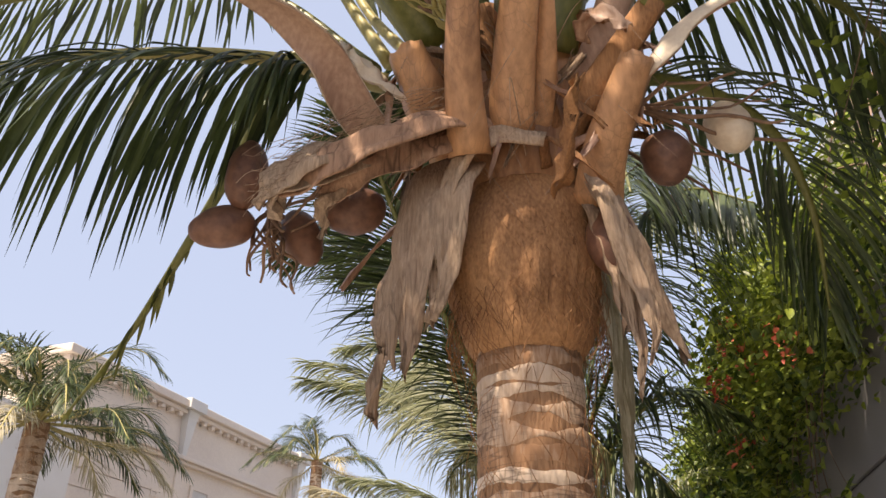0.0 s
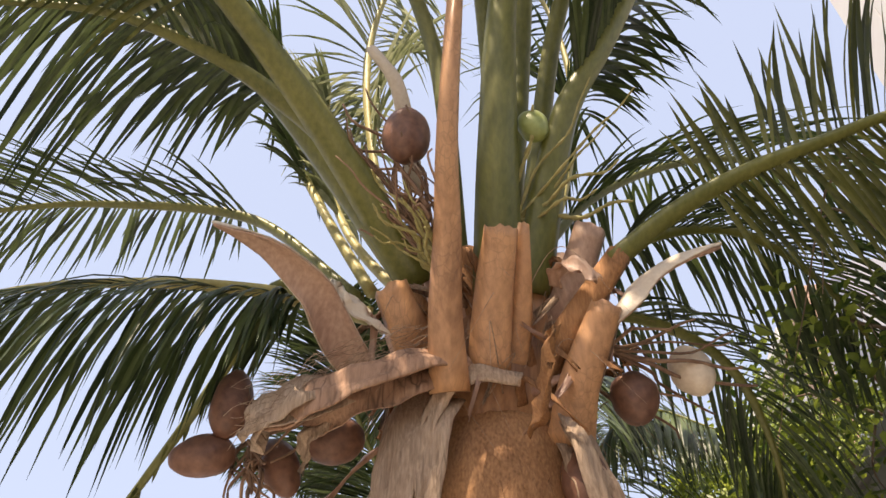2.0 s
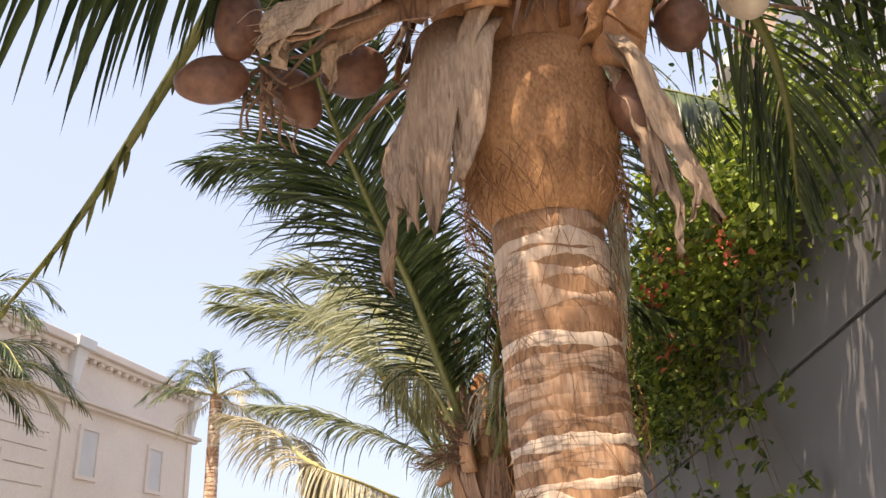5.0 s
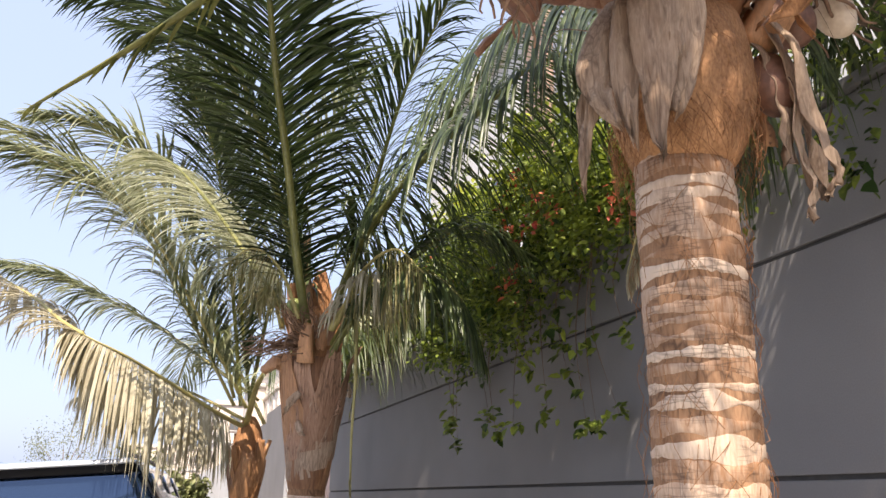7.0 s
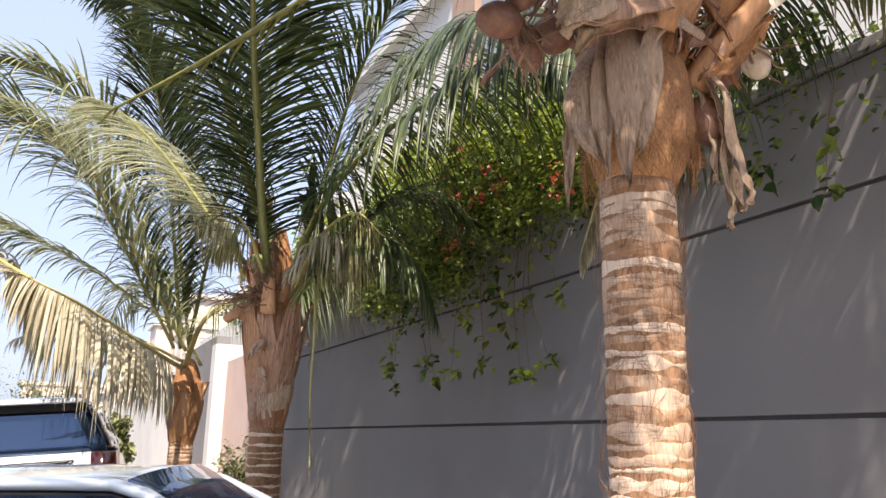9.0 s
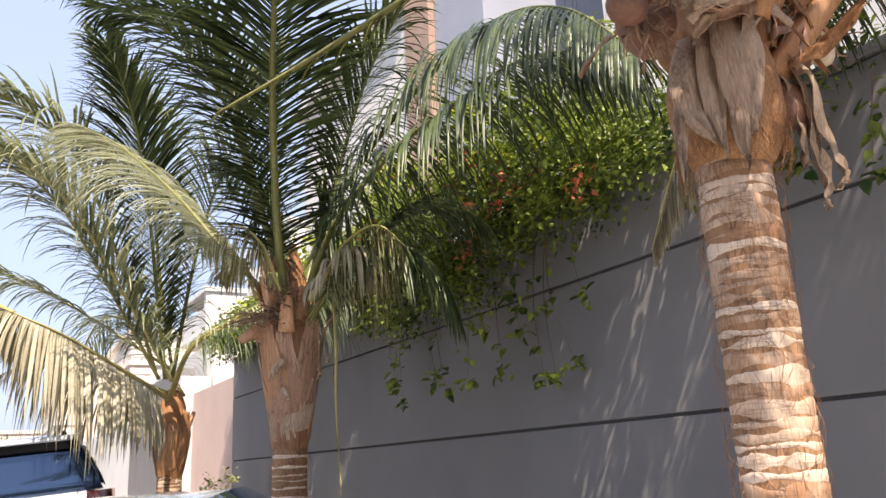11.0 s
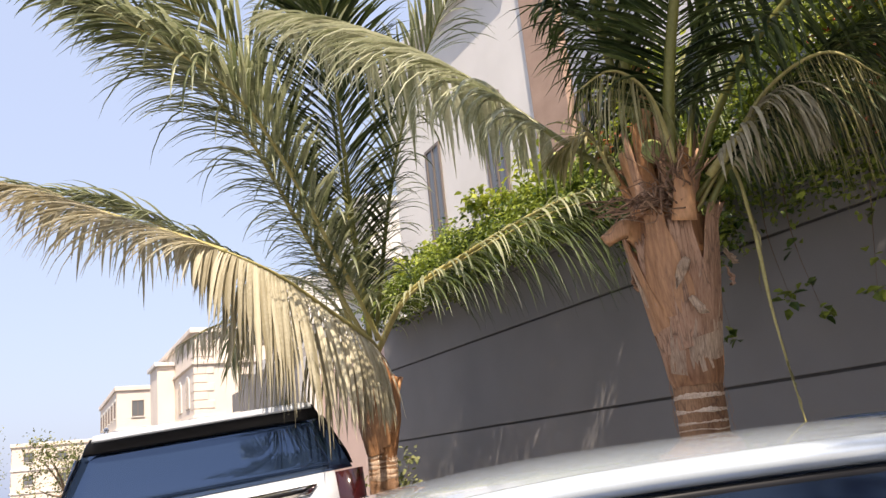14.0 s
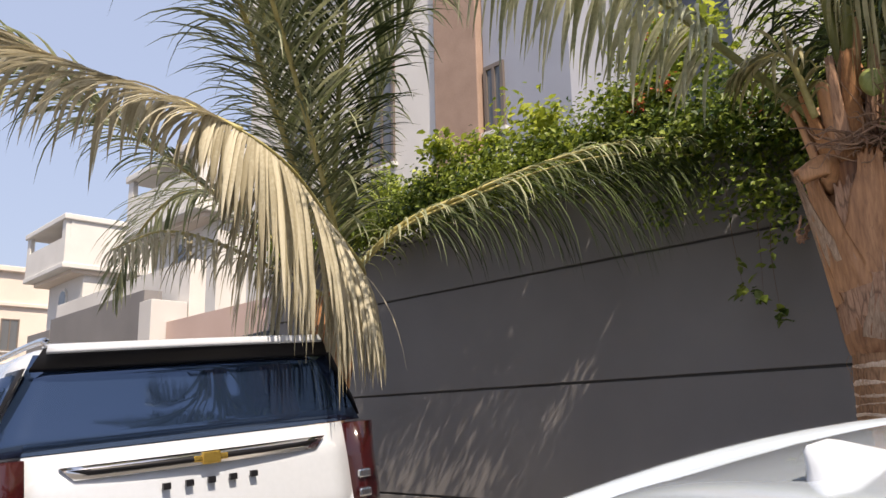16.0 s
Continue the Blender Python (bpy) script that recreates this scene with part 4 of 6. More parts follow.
frond(palm2, [(-1.15, -1.65, 2.45), (-1.28, -1.42, 3.2), (-1.0, -1.08, 3.88), (-0.3, -0.88, 4.25), (0.6, -0.95, 4.12), (1.35, -1.08, 3.72), (1.85, -1.1, 3.2)], M_LEAF, M_PETIOLE, 0.03, 1.0, 170, 0.16, 1.5, 25, limp=0.3, label="drooping frond beside the wall", seed=32, width=0.026)
frond(palm2, [(-1.02, -1.65, 2.62), (-0.67, -1.53, 3.12), (-0.18, -1.32, 3.48), (0.29, -1.12, 3.64), (0.71, -0.99, 3.73), (1.06, -0.8, 3.68), (1.37, -0.6, 3.39)], M_LEAF, M_PETIOLE, 0.028, 0.85, 120, 0.16, 1.5, 25, limp=0.35, label="drooping frond with long hanging leaflets", seed=33, width=0.024)
# its paleness is sunlight carried by the leaflet colour
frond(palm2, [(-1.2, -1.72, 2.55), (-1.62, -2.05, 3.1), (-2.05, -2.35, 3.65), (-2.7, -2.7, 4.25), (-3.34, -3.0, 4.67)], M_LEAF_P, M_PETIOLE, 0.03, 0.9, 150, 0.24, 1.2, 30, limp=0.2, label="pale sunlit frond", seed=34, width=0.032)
frond(palm2, [(-1.1, -1.62, 2.5), (-0.76, -1.46, 2.8), (-0.46, -1.24, 2.92), (-0.27, -1.02, 2.74), (-0.23, -0.87, 2.38)], M_LEAF, M_PETIOLE, 0.022, 0.6, 70, 0.2, 1.5, 30, limp=0.3, seed=44, width=0.02)
frond(palm2, [(-1.15, -1.72, 2.57), (-1.16, -1.79, 3.03), (-1.18, -1.93, 3.44), (-1.31, -2.16, 3.7)], M_LEAF, M_PETIOLE_Y, 0.022, 0.55, 80, 0.2, 1.2, 30, limp=0.2, seed=45, width=0.02)
frond(palm2, [(-1.15, -1.67, 2.57), (-1.15, -1.93, 3.27), (-0.93, -2.24, 3.94), (-0.8, -2.68, 4.35), (-0.91, -3.09, 4.49)], M_LEAF, M_PETIOLE, 0.026, 0.75, 110, 0.15, 0.9, seed=35)
frond(palm2, [(-1.1, -1.61, 2.64), (-0.98, -1.44, 3.4), (-0.7, -1.29, 4.21), (-0.29, -1.06, 4.89)], M_LEAF, M_PETIOLE, 0.026, 0.75, 110, 0.15, 0.9, seed=36)
frond(palm2, [(-1.2, -1.73, 2.7), (-0.92, -2.08, 3.55), (-0.59, -2.41, 4.14), (-0.38, -2.91, 4.39), (-0.36, -3.39, 4.4)], M_LEAF, M_PETIOLE, 0.026, 0.75, 110, 0.15, 0.9, seed=37)
frond(palm2, [(-0.99, -1.63, 2.43), (-0.88, -1.49, 2.69), (-0.68, -1.21, 3.03), (-0.44, -0.9, 3.23), (-0.21, -0.57, 3.03)], M_LEAF, M_PETIOLE, 0.028, 0.7, 100, 0.2, 1.5, seed=38)
frond(palm2, [(-1.06, -1.63, 2.45), (-0.91, -1.5, 2.67), (-0.86, -1.48, 2.33), (-0.84, -1.49, 1.89), (-0.79, -1.48, 1.35)], M_LEAF_Y, M_PETIOLE_Y, 0.014, 0.25, 14, 0.3, 1.5, 70, label="hanging bare yellow stem", seed=39, bare=0.55, width=0.016)
frond(palm2, [(-0.92, -1.64, 2.6), (-0.73, -1.56, 2.77), (-0.59, -1.45, 2.89), (-0.48, -1.39, 2.7)], M_LEAF_D, M_PETIOLE_Y, 0.03, 0.5, 40, 0.1, 2.2, 30, label="dry hanging frond", seed=40)
frond(palm2, [(-1.26, -1.91, 2.65), (-1.33, -2.0, 2.94), (-1.52, -2.1, 2.89)], M_LEAF_Y, M_PETIOLE_Y, 0.02, 0.35, 30, 0.1, 1.6, seed=41)
frond(palm2, [(-0.83, -1.62, 2.64), (-0.58, -1.53, 2.91), (-0.35, -1.39, 3.0), (-0.21, -1.25, 2.83)], M_LEAF_Y, M_PETIOLE_Y, 0.016, 0.75, 34, 0.2, 2.0, 40, limp=0.85, label="withered frond with thin hanging strips", seed=46, width=0.011)
frond(palm2, [(-0.92, -1.85, 2.65), (-0.85, -2.0, 2.94), (-0.89, -2.17, 3.07), (-1.02, -2.33, 2.98)], M_LEAF_Y, M_PETIOLE_Y, 0.014, 0.5, 26, 0.25, 2.0, 40, limp=0.7, seed=47, width=0.012)
strands(palm2, (-1.06, -1.8, 2.53), fan_ends((-1.10, -1.98, 2.68), 0.2, 55, 0.3, 8), 0.005, 8, M_STRAND, 0.06, "flower_stalk", "tangled dry flower stalks")
strands(palm2, (-1.02, -1.76, 2.54), fan_ends((-0.98, -1.75, 2.95), 0.24, 45, 0.35, 9), 0.005, 9, M_STRAND, 0.06, "flower_stalk")
boot(palm2, [(-1.18, -1.82, 2.63), (-1.09, -1.83, 2.99), (-1.07, -1.83, 3.26)], 0.11, 0.05, 0.03, Vector((0.6, -0.8, 0.2)), M_BOOT, "brown dry leaf base")
nut(palm2, (-1.03, -1.87, 2.75), 0.05, 0.06, (0.1, 0.1, -1.0), M_COCO_G, "small green coconut", 3)

# Far palm with a dry folded frond
palm3 = thing("coconut_palm", (-5.29, -1.66, G), "small coconut palm with a dry folded tan frond", "palm tree", "palms along the wall")
T3 = Vector((-5.25, -1.67, 0))
trunk(palm3, (T3.x, T3.y, G), (T3.x, T3.y, 1.55), 0.145, 0.13, 0.065, 9, 60)
sheath_body(palm3, (T3.x, T3.y, 0), [(1.45, 0.12), (1.6, 0.15), (1.8, 0.18), (2.0, 0.175), (2.15, 0.15), (2.3, 0.12), (2.42, 0.06), (2.44, 0.02)], 12, "orange-brown swollen palm head", M_FIBRE, 0.03)
for k in range(9):
    a = k * 2.4 + 0.5
    o = Vector((math.cos(a), math.sin(a), 0))
    z = 1.55 + 0.07 * (k % 5)
    boot(palm3, [T3 + o * 0.15 + UP * z, T3 + o * 0.19 + UP * (z + 0.2), T3 + o * (0.21 + 0.05 * (k % 2)) + UP * (z + 0.42)], 0.2, 0.08, 0.025, o, M_BOOT if k % 2 else M_FIBRE, "curled brown leaf base")
P3 = [(1.40, 0.12), (1.6, 0.15), (1.8, 0.178), (2.0, 0.175), (2.2, 0.15)]
for k in range(10):
    wrap(palm3, T3, P3, k * 2.399 + 0.4, 0.9, 0.12 + 0.08 * (k % 3), 1.42 + 0.03 * k, 1.85 + 0.04 * k, 0.005 + 0.004 * k, k + 21.7, (M_FIBRE, M_HUSK, M_BOOT)[k % 3], "curled striped brown leaf sheath")
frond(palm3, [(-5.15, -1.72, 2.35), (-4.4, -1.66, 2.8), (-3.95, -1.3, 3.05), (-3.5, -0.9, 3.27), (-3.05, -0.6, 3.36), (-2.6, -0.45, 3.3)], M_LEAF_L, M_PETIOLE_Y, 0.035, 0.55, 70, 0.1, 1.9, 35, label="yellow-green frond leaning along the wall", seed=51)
# same frond again: its hanging leaflets, with their shade put into darker colour
frond(palm3, [(-5.15, -1.74, 2.33), (-4.4, -1.68, 2.76), (-3.95, -1.33, 3.0), (-3.5, -0.93, 3.2), (-3.05, -0.63, 3.26), (-2.6, -0.48, 3.16)], M_LEAF, M_PETIOLE_Y, 0.02, 1.1, 95, 0.25, 1.3, 50, limp=0.35, label="dark shade-coloured leaflets of the same frond along the wall", seed=63, width=0.017)
frond(palm3, [(-4.87, -1.80, 2.30), (-4.22, -2.12, 2.37), (-3.98, -2.53, 2.57), (-3.74, -2.96, 2.77), (-3.66, -3.26, 2.89), (-3.76, -3.55, 3.04)], M_LEAF_D, M_PETIOLE_Y, 0.036, 1.1, 115, 0.12, 2.2, 18, limp=0.7, label="dry folded tan frond", seed=52, width=0.035)
frond(palm3, [(-3.68, -3.36, 2.94), (-3.9, -3.6, 3.1), (-4.35, -3.85, 3.34), (-4.7, -4.12, 3.54), (-4.95, -4.45, 3.74), (-5.1, -4.8, 3.86)], M_LEAF_D, M_PETIOLE_Y, 0.026, 0.85, 95, 0.03, 1.1, 48, label="dry brown frond end", seed=62, width=0.036, limp=0.12)
frond(palm3, [(-4.9, -1.89, 2.51), (-4.66, -2.56, 3.57), (-4.41, -3.07, 4.25), (-4.15, -3.85, 4.81), (-4.05, -4.6, 5.05)], M_LEAF_L, M_PETIOLE_Y, 0.026, 0.95, 110, 0.08, 0.8, label="green frond with sunlit-pale leaflets", seed=53, width=0.034)
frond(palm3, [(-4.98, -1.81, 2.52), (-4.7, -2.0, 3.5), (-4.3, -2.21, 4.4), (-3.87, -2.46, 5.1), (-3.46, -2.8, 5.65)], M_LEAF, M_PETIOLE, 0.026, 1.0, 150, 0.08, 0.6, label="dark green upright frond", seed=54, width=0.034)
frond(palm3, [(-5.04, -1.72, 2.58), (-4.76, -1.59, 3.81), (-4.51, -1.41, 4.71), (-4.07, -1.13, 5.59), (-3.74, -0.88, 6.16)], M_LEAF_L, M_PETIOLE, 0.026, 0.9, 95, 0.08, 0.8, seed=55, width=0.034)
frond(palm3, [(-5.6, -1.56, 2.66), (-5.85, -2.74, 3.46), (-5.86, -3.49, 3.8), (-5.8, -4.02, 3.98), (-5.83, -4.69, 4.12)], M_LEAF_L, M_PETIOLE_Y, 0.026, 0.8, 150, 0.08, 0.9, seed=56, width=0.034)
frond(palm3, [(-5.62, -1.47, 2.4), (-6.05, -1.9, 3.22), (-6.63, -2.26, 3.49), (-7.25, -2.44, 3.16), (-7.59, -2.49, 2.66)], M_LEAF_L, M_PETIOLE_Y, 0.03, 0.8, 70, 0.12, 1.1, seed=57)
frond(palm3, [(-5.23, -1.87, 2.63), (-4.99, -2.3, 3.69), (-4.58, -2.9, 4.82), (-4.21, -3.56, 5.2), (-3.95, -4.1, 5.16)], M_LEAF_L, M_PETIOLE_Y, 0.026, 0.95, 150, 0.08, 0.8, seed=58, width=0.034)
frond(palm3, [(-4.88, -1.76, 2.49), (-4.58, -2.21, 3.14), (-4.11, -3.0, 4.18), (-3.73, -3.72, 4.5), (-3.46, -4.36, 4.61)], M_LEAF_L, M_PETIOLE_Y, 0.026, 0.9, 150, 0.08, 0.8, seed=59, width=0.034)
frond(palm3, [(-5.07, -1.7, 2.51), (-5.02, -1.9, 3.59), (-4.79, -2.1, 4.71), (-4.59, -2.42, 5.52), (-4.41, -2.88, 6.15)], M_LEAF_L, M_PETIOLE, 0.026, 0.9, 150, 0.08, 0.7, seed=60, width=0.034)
frond(palm3, [(-5.2, -1.75, 2.4), (-5.4, -2.4, 2.7), (-5.3, -3.0, 2.75), (-5.0, -3.5, 2.5)], M_LEAF_D, M_PETIOLE_Y, 0.028, 0.6, 50, 0.12, 2.0, 30, seed=61)

# ---- bougainvillea over the wall ----
vine = thing("bougainvillea", (-2, 0.2, G), "bougainvillea with green leaves and red bracts spilling over the wall", "climbing plant")


def leaf_cloud(name, clumps, material, parent, size, seed, label=""):
    """Many small folded leaves, gathered in clumps of (centre, radius, count)."""
    rnd = random.Random(seed)
    verts, faces = [], []
    for c, r, count in clumps:
        for _ in range(count):
            o = Vector((rnd.gauss(0, 1), rnd.gauss(0, 1), rnd.gauss(0, 1)))
            o = o.normalized() * r * (0.15 + 1.25 * rnd.random() ** 0.8)
            p = Vector(c) + Vector((o.x, o.y, o.z))
            s = size * rnd.uniform(0.6, 1.25)
            d = Vector((rnd.uniform(-1, 1), rnd.uniform(-1, 0.4), rnd.uniform(-1, 0.35))).normalized()
            n = Vector((rnd.uniform(-0.8, 0.8), rnd.uniform(-0.9, 0.4), 1)).normalized()
            b = d.cross(n).normalized()
            n = b.cross(d)
            k = len(verts)
            verts += [p, p + d * s * 0.35 + b * s * 0.33 + n * s * 0.10, p + d * s * 0.45 - n * s * 0.03, p + d * s * 0.35 - b * s * 0.33 + n * s * 0.10,
                      p + d * s * 0.75 + b * s * 0.20 + n * s * 0.05, p + d * s - n * s * 0.10, p + d * s * 0.75 - b * s * 0.20 + n * s * 0.05]
            faces += [(k, k + 1, k + 2), (k, k + 2, k + 3), (k + 1, k + 4, k + 5, k + 2), (k + 2, k + 5, k + 6, k + 3)]
    ob = raw(name, verts, faces, material, parent, label)
    return tagged(ob, kind="stuff")


rnd = random.Random(5)
clumps, flowers = [], []
x = -8.2
while x < 8.5:
    near = x > 1.2
    for _ in range(4):
        clumps.append(((x + rnd.uniform(-0.2, 0.2), rnd.uniform(0.0 if near else -0.4, 0.35), 3.35 + rnd.uniform(-0.1 if x > -2.6 else 0.03, 0.1 if near else 0.3)), rnd.uniform(0.12, 0.18) if near else rnd.uniform(0.18, 0.32), 40 if near else 110))
    deep = 0.5 if -3.2 < x < -0.6 else 0.3
    for _ in range(1 if near else 2 if x > -0.5 else 4 if x > -2.6 else 1 if x > -3.4 else 0):
        clumps.append(((x + rnd.uniform(-0.25, 0.25), rnd.uniform(-0.14 if near else -0.45, -0.02 if near else -0.12), 3.2 - rnd.random() ** 1.4 * deep), rnd.uniform(0.12, 0.24), 30 if near else 100))
    if x < -2.6:
        for _ in range(3):
            clumps.append(((x + rnd.uniform(-0.2, 0.2), rnd.uniform(-0.4, 0.1), 3.45 + rnd.uniform(0, 0.25)), rnd.uniform(0.16, 0.26), 120))
    if x < 2.3:
        for _ in range(3 if x < -0.3 else 2):
            low = x > 0.9
            clumps.append(((x + rnd.uniform(-0.2, 0.2), rnd.uniform(-0.5 if low else -0.62, -0.25), (3.27 if low else 3.36) + rnd.uniform(-0.06, 0.1 if low else 0.16)), rnd.uniform(0.14, 0.22), 45 if low else 60))
    if rnd.random() < 0.38 and -2.8 < x < 1.0:
        flowers.append(((x, rnd.uniform(-0.6, -0.35), rnd.uniform(3.1, 3.5) if x > -2.6 else 3.5), rnd.uniform(0.05, 0.1), 12))
    x += 0.24
for _ in range(40):
    clumps.append(((rnd.uniform(-7.6, -3.2), rnd.uniform(-0.2, 0.4), rnd.uniform(3.4, 4.1)), rnd.uniform(0.12, 0.26), 90))
for _ in range(80):
    clumps.append(((rnd.uniform(-3.4, 0.9), rnd.uniform(-0.45, 0.35), rnd.uniform(3.3, 4.35)), rnd.uniform(0.15, 0.32), 90))
for _ in range(50):
    clumps.append(((rnd.uniform(-1.6, 0.3), rnd.uniform(0.05, 0.8), rnd.uniform(3.35, 4.4)), rnd.uniform(0.2, 0.34), 110))
# top clumps that take the leaf colour with sunlight put in
sunlit_clumps = [((rnd.uniform(-7.8, -3.0), rnd.uniform(-0.35, 0.3), rnd.uniform(3.5, 4.05)), rnd.uniform(0.12, 0.24), 80) for _ in range(55)]
sunlit_clumps += [((-3.0 + rnd.uniform(-0.35, 0.35), rnd.uniform(-0.1, 0.3), rnd.uniform(4.0, 4.5)), rnd.uniform(0.12, 0.2), 60) for _ in range(12)]
sunlit_clumps += [((rnd.uniform(-3.0, 0.6), rnd.uniform(-0.45, -0.1), rnd.uniform(3.5, 4.1)), rnd.uniform(0.1, 0.18), 60) for _ in range(12)]
leaf_cloud("sunlit_foliage", sunlit_clumps, M_BLEAF_SUN, vine, 0.085, 13, "bright yellow-green leaves with sunlight put into their colour")
leaf_cloud("foliage", clumps, M_BLEAF, vine, 0.054, 3, "mixed green small leaves")
TRAILS = [(0.0, -0.12, 2.06), (-0.12, -0.2, 1.98), (-0.27, -0.18, 1.98), (-0.4, -0.25, 2.5), (-0.75, -0.2, 2.1), (-1.1, -0.3, 2.05), (-1.5, -0.25, 2.0), (-1.75, -0.2, 2.15), (-2.3, -0.3, 2.12),
          (-2.45, -0.25, 2.2), (-2.2, -0.3, 1.98), (0.25, -0.2, 2.45), (-0.8, -0.3, 2.4), (1.9, -0.2, 2.75), (2.25, -0.2, 2.6), (-0.55, -0.15, 2.35)]
bm = bmesh.new()
trail_leaves = []
for tx, ty, tz in TRAILS:
    top = Vector((tx + rnd.uniform(-0.15, 0.15), -0.2, 3.1))
    pts = spline([top, top.lerp(Vector((tx, ty, tz)), 0.5) + Vector((rnd.uniform(-0.08, 0.08), -0.06, 0)), (tx, ty, tz)], 14)
    sweep(bm, pts, lambda s: 0.004 * (1.2 - s), 5)
    trail_leaves.append(((tx, ty, tz + 0.02), 0.055, 12))
    for q in pts[5:-1:3]:
        if rnd.random() < 0.55:
            trail_leaves.append((q, 0.05, 4))
tagged(part("stem", bm, M_STEM, vine), kind="stuff")
leaf_cloud("trailing_leaves", trail_leaves, M_BLEAF, vine, 0.085, 4, "broad green leaves on hanging shoots")
for place in ((-3.0, 0.0, 4.5), (-3.1, 0.1, 4.42), (-2.9, 0.05, 4.35), (-0.8, -0.4, 3.75), (-0.65, -0.42, 3.68), (-0.95, -0.4, 3.6), (-0.46, -0.6, 3.28), (-0.1, -0.5, 3.35), (0.02, -0.3, 3.4), (-0.27, -0.4, 3.45), (0.55, -0.4, 3.15), (-0.7, -0.5, 3.0), (-3.1, -0.3, 3.75), (-2.9, -0.2, 3.85)):
    flowers.append((place, rnd.uniform(0.08, 0.13), 26))
leaf_cloud("blossom", flowers, M_BRACT, vine, 0.05, 8, "papery red-orange bracts")
bm = bmesh.new()
for k in range(46):
    a = Vector((rnd.uniform(-7.5, 7), rnd.uniform(-0.1, 0.15), 3.28))
    sweep(bm, spline([a, a + Vector((rnd.uniform(-0.3, 0.3), -0.25, 0.25)), a + Vector((rnd.uniform(-0.6, 0.6), -0.45, -0.2))], 8), lambda s: 0.007 * (1.2 - s), 5)
tagged(part("stem", bm, M_STEM, vine, "woody arching stems"), kind="stuff")

small = thing("shrub", (-5.0, -0.9, 0.07), "small dusty green shrub at the foot of the wall", "shrub")
c0 = Vector((-7.66, -0.5, 1.31))
small.location = (c0.x, c0.y, 0.07)
bpy.context.view_layer.update()
bm = bmesh.new()
lf = []
for k in range(14):
    e = c0 + Vector((rnd.uniform(-0.35, 0.35), rnd.uniform(-0.25, 0.25), rnd.uniform(-0.3, 0.15)))
    sweep(bm, spline([(c0.x, c0.y, 0.07), (c0.x * 0.6 + e.x * 0.4, c0.y, c0.z * 0.6), e], 8), lambda s: 0.012 * (1.1 - s), 5)
    lf += [(e, 0.11, 26), ((c0 + e) / 2 + Vector((0, 0, -0.2)), 0.12, 18)]
part("stem", bm, M_STEM, small)
leaf_cloud("foliage", lf, M_TREELEAF, small, 0.07, 6)

# ---- parked vehicles ----
def section(x, pts):
    """A full cross-section from the half on +y."""
    return [(x, y, z) for y, z in pts] + [(x, -y, z) for y, z in reversed(pts)]


def wheel(car, x, y, r=0.38, w=0.26):
    bm = bmesh.new()
    prof = [(r * 0.62, -w / 2), (r * 0.93, -w / 2), (r, -w * 0.36), (r, w * 0.36), (r * 0.93, w / 2), (r * 0.62, w / 2)]
    loops = [[(x + a * math.cos(t), y + b, G + r + a * math.sin(t)) for t in [2 * math.pi * k / 28 for k in range(28)]] for a, b in prof]
    loft(bm, loops, False)
    hub = part("wheel", bm, M_RUBBER, car)
    bm = bmesh.new()
    s = 1 if y > 0 else -1
    loops = [[(x + a * math.cos(t), y + s * b, G + r + a * math.sin(t)) for t in [2 * math.pi * k / 28 for k in range(28)]] for a, b in ((r * 0.64, w * 0.42), (r * 0.56, w * 0.36), (r * 0.2, w * 0.30), (r * 0.04, w * 0.34))]
    loft(bm, loops)
    part("rim", bm, M_CHROME, hub)


def arc_grid(ys, rows):
    """Rows of (x, z, half width, bow): a panel bowed towards the rear at its middle."""
    return [[(x - b * (1 - (u * 2 - 1) ** 2), (u * 2 - 1) * hw, z) for u in [k / ys for k in range(ys + 1)]] for x, z, hw, b in rows]


# local axes: forward is +x, left is +y, the rear face lies near x = 0
suv = thing("suv", (0, 0, G), "white parked suv with tinted rear glass", "car", "parked cars")
body = [
    (-0.16, [(0.55, 0.36), (0.86, 0.40), (0.90, 0.55), (0.90, 0.72), (0.88, 0.80), (0.84, 0.82), (0.5, 0.83)]),
    (-0.10, [(0.6, 0.34), (0.95, 0.38), (0.985, 0.60), (0.985, 0.80), (0.965, 0.98), (0.93, 1.14), (0.5, 1.16)]),
    (0.02, [(0.6, 0.32), (0.99, 0.36), (1.02, 0.60), (1.02, 0.85), (1.0, 1.08), (0.955, 1.28), (0.5, 1.31)]),
    (0.6, [(0.6, 0.32), (1.0, 0.36), (1.03, 0.60), (1.03, 0.9), (1.01, 1.1), (0.97, 1.30), (0.5, 1.33)]),
    (2.8, [(0.6, 0.30), (1.0, 0.34), (1.03, 0.60), (1.03, 0.9), (1.01, 1.1), (0.97, 1.29), (0.5, 1.32)]),
    (3.6, [(0.6, 0.30), (1.0, 0.34), (1.03, 0.60), (1.02, 0.9), (1.0, 1.08), (0.94, 1.22), (0.5, 1.26)]),
    (4.9, [(0.6, 0.32), (0.97, 0.36), (0.99, 0.60), (0.98, 0.85), (0.95, 1.0), (0.88, 1.10), (0.5, 1.16)]),
    (5.2, [(0.6, 0.40), (0.85, 0.45), (0.88, 0.60), (0.87, 0.8), (0.84, 0.92), (0.78, 0.99), (0.5, 1.02)]),
]
bm = bmesh.new()
loft(bm, [section(x, p) for x, p in body])
bmesh.ops.bevel(bm, geom=[e for e in bm.edges if e.calc_face_angle(0) > 0.5], offset=0.03, segments=3, affect="EDGES")
shell = part("body", bm, M_WHITECAR, suv, "white painted body")
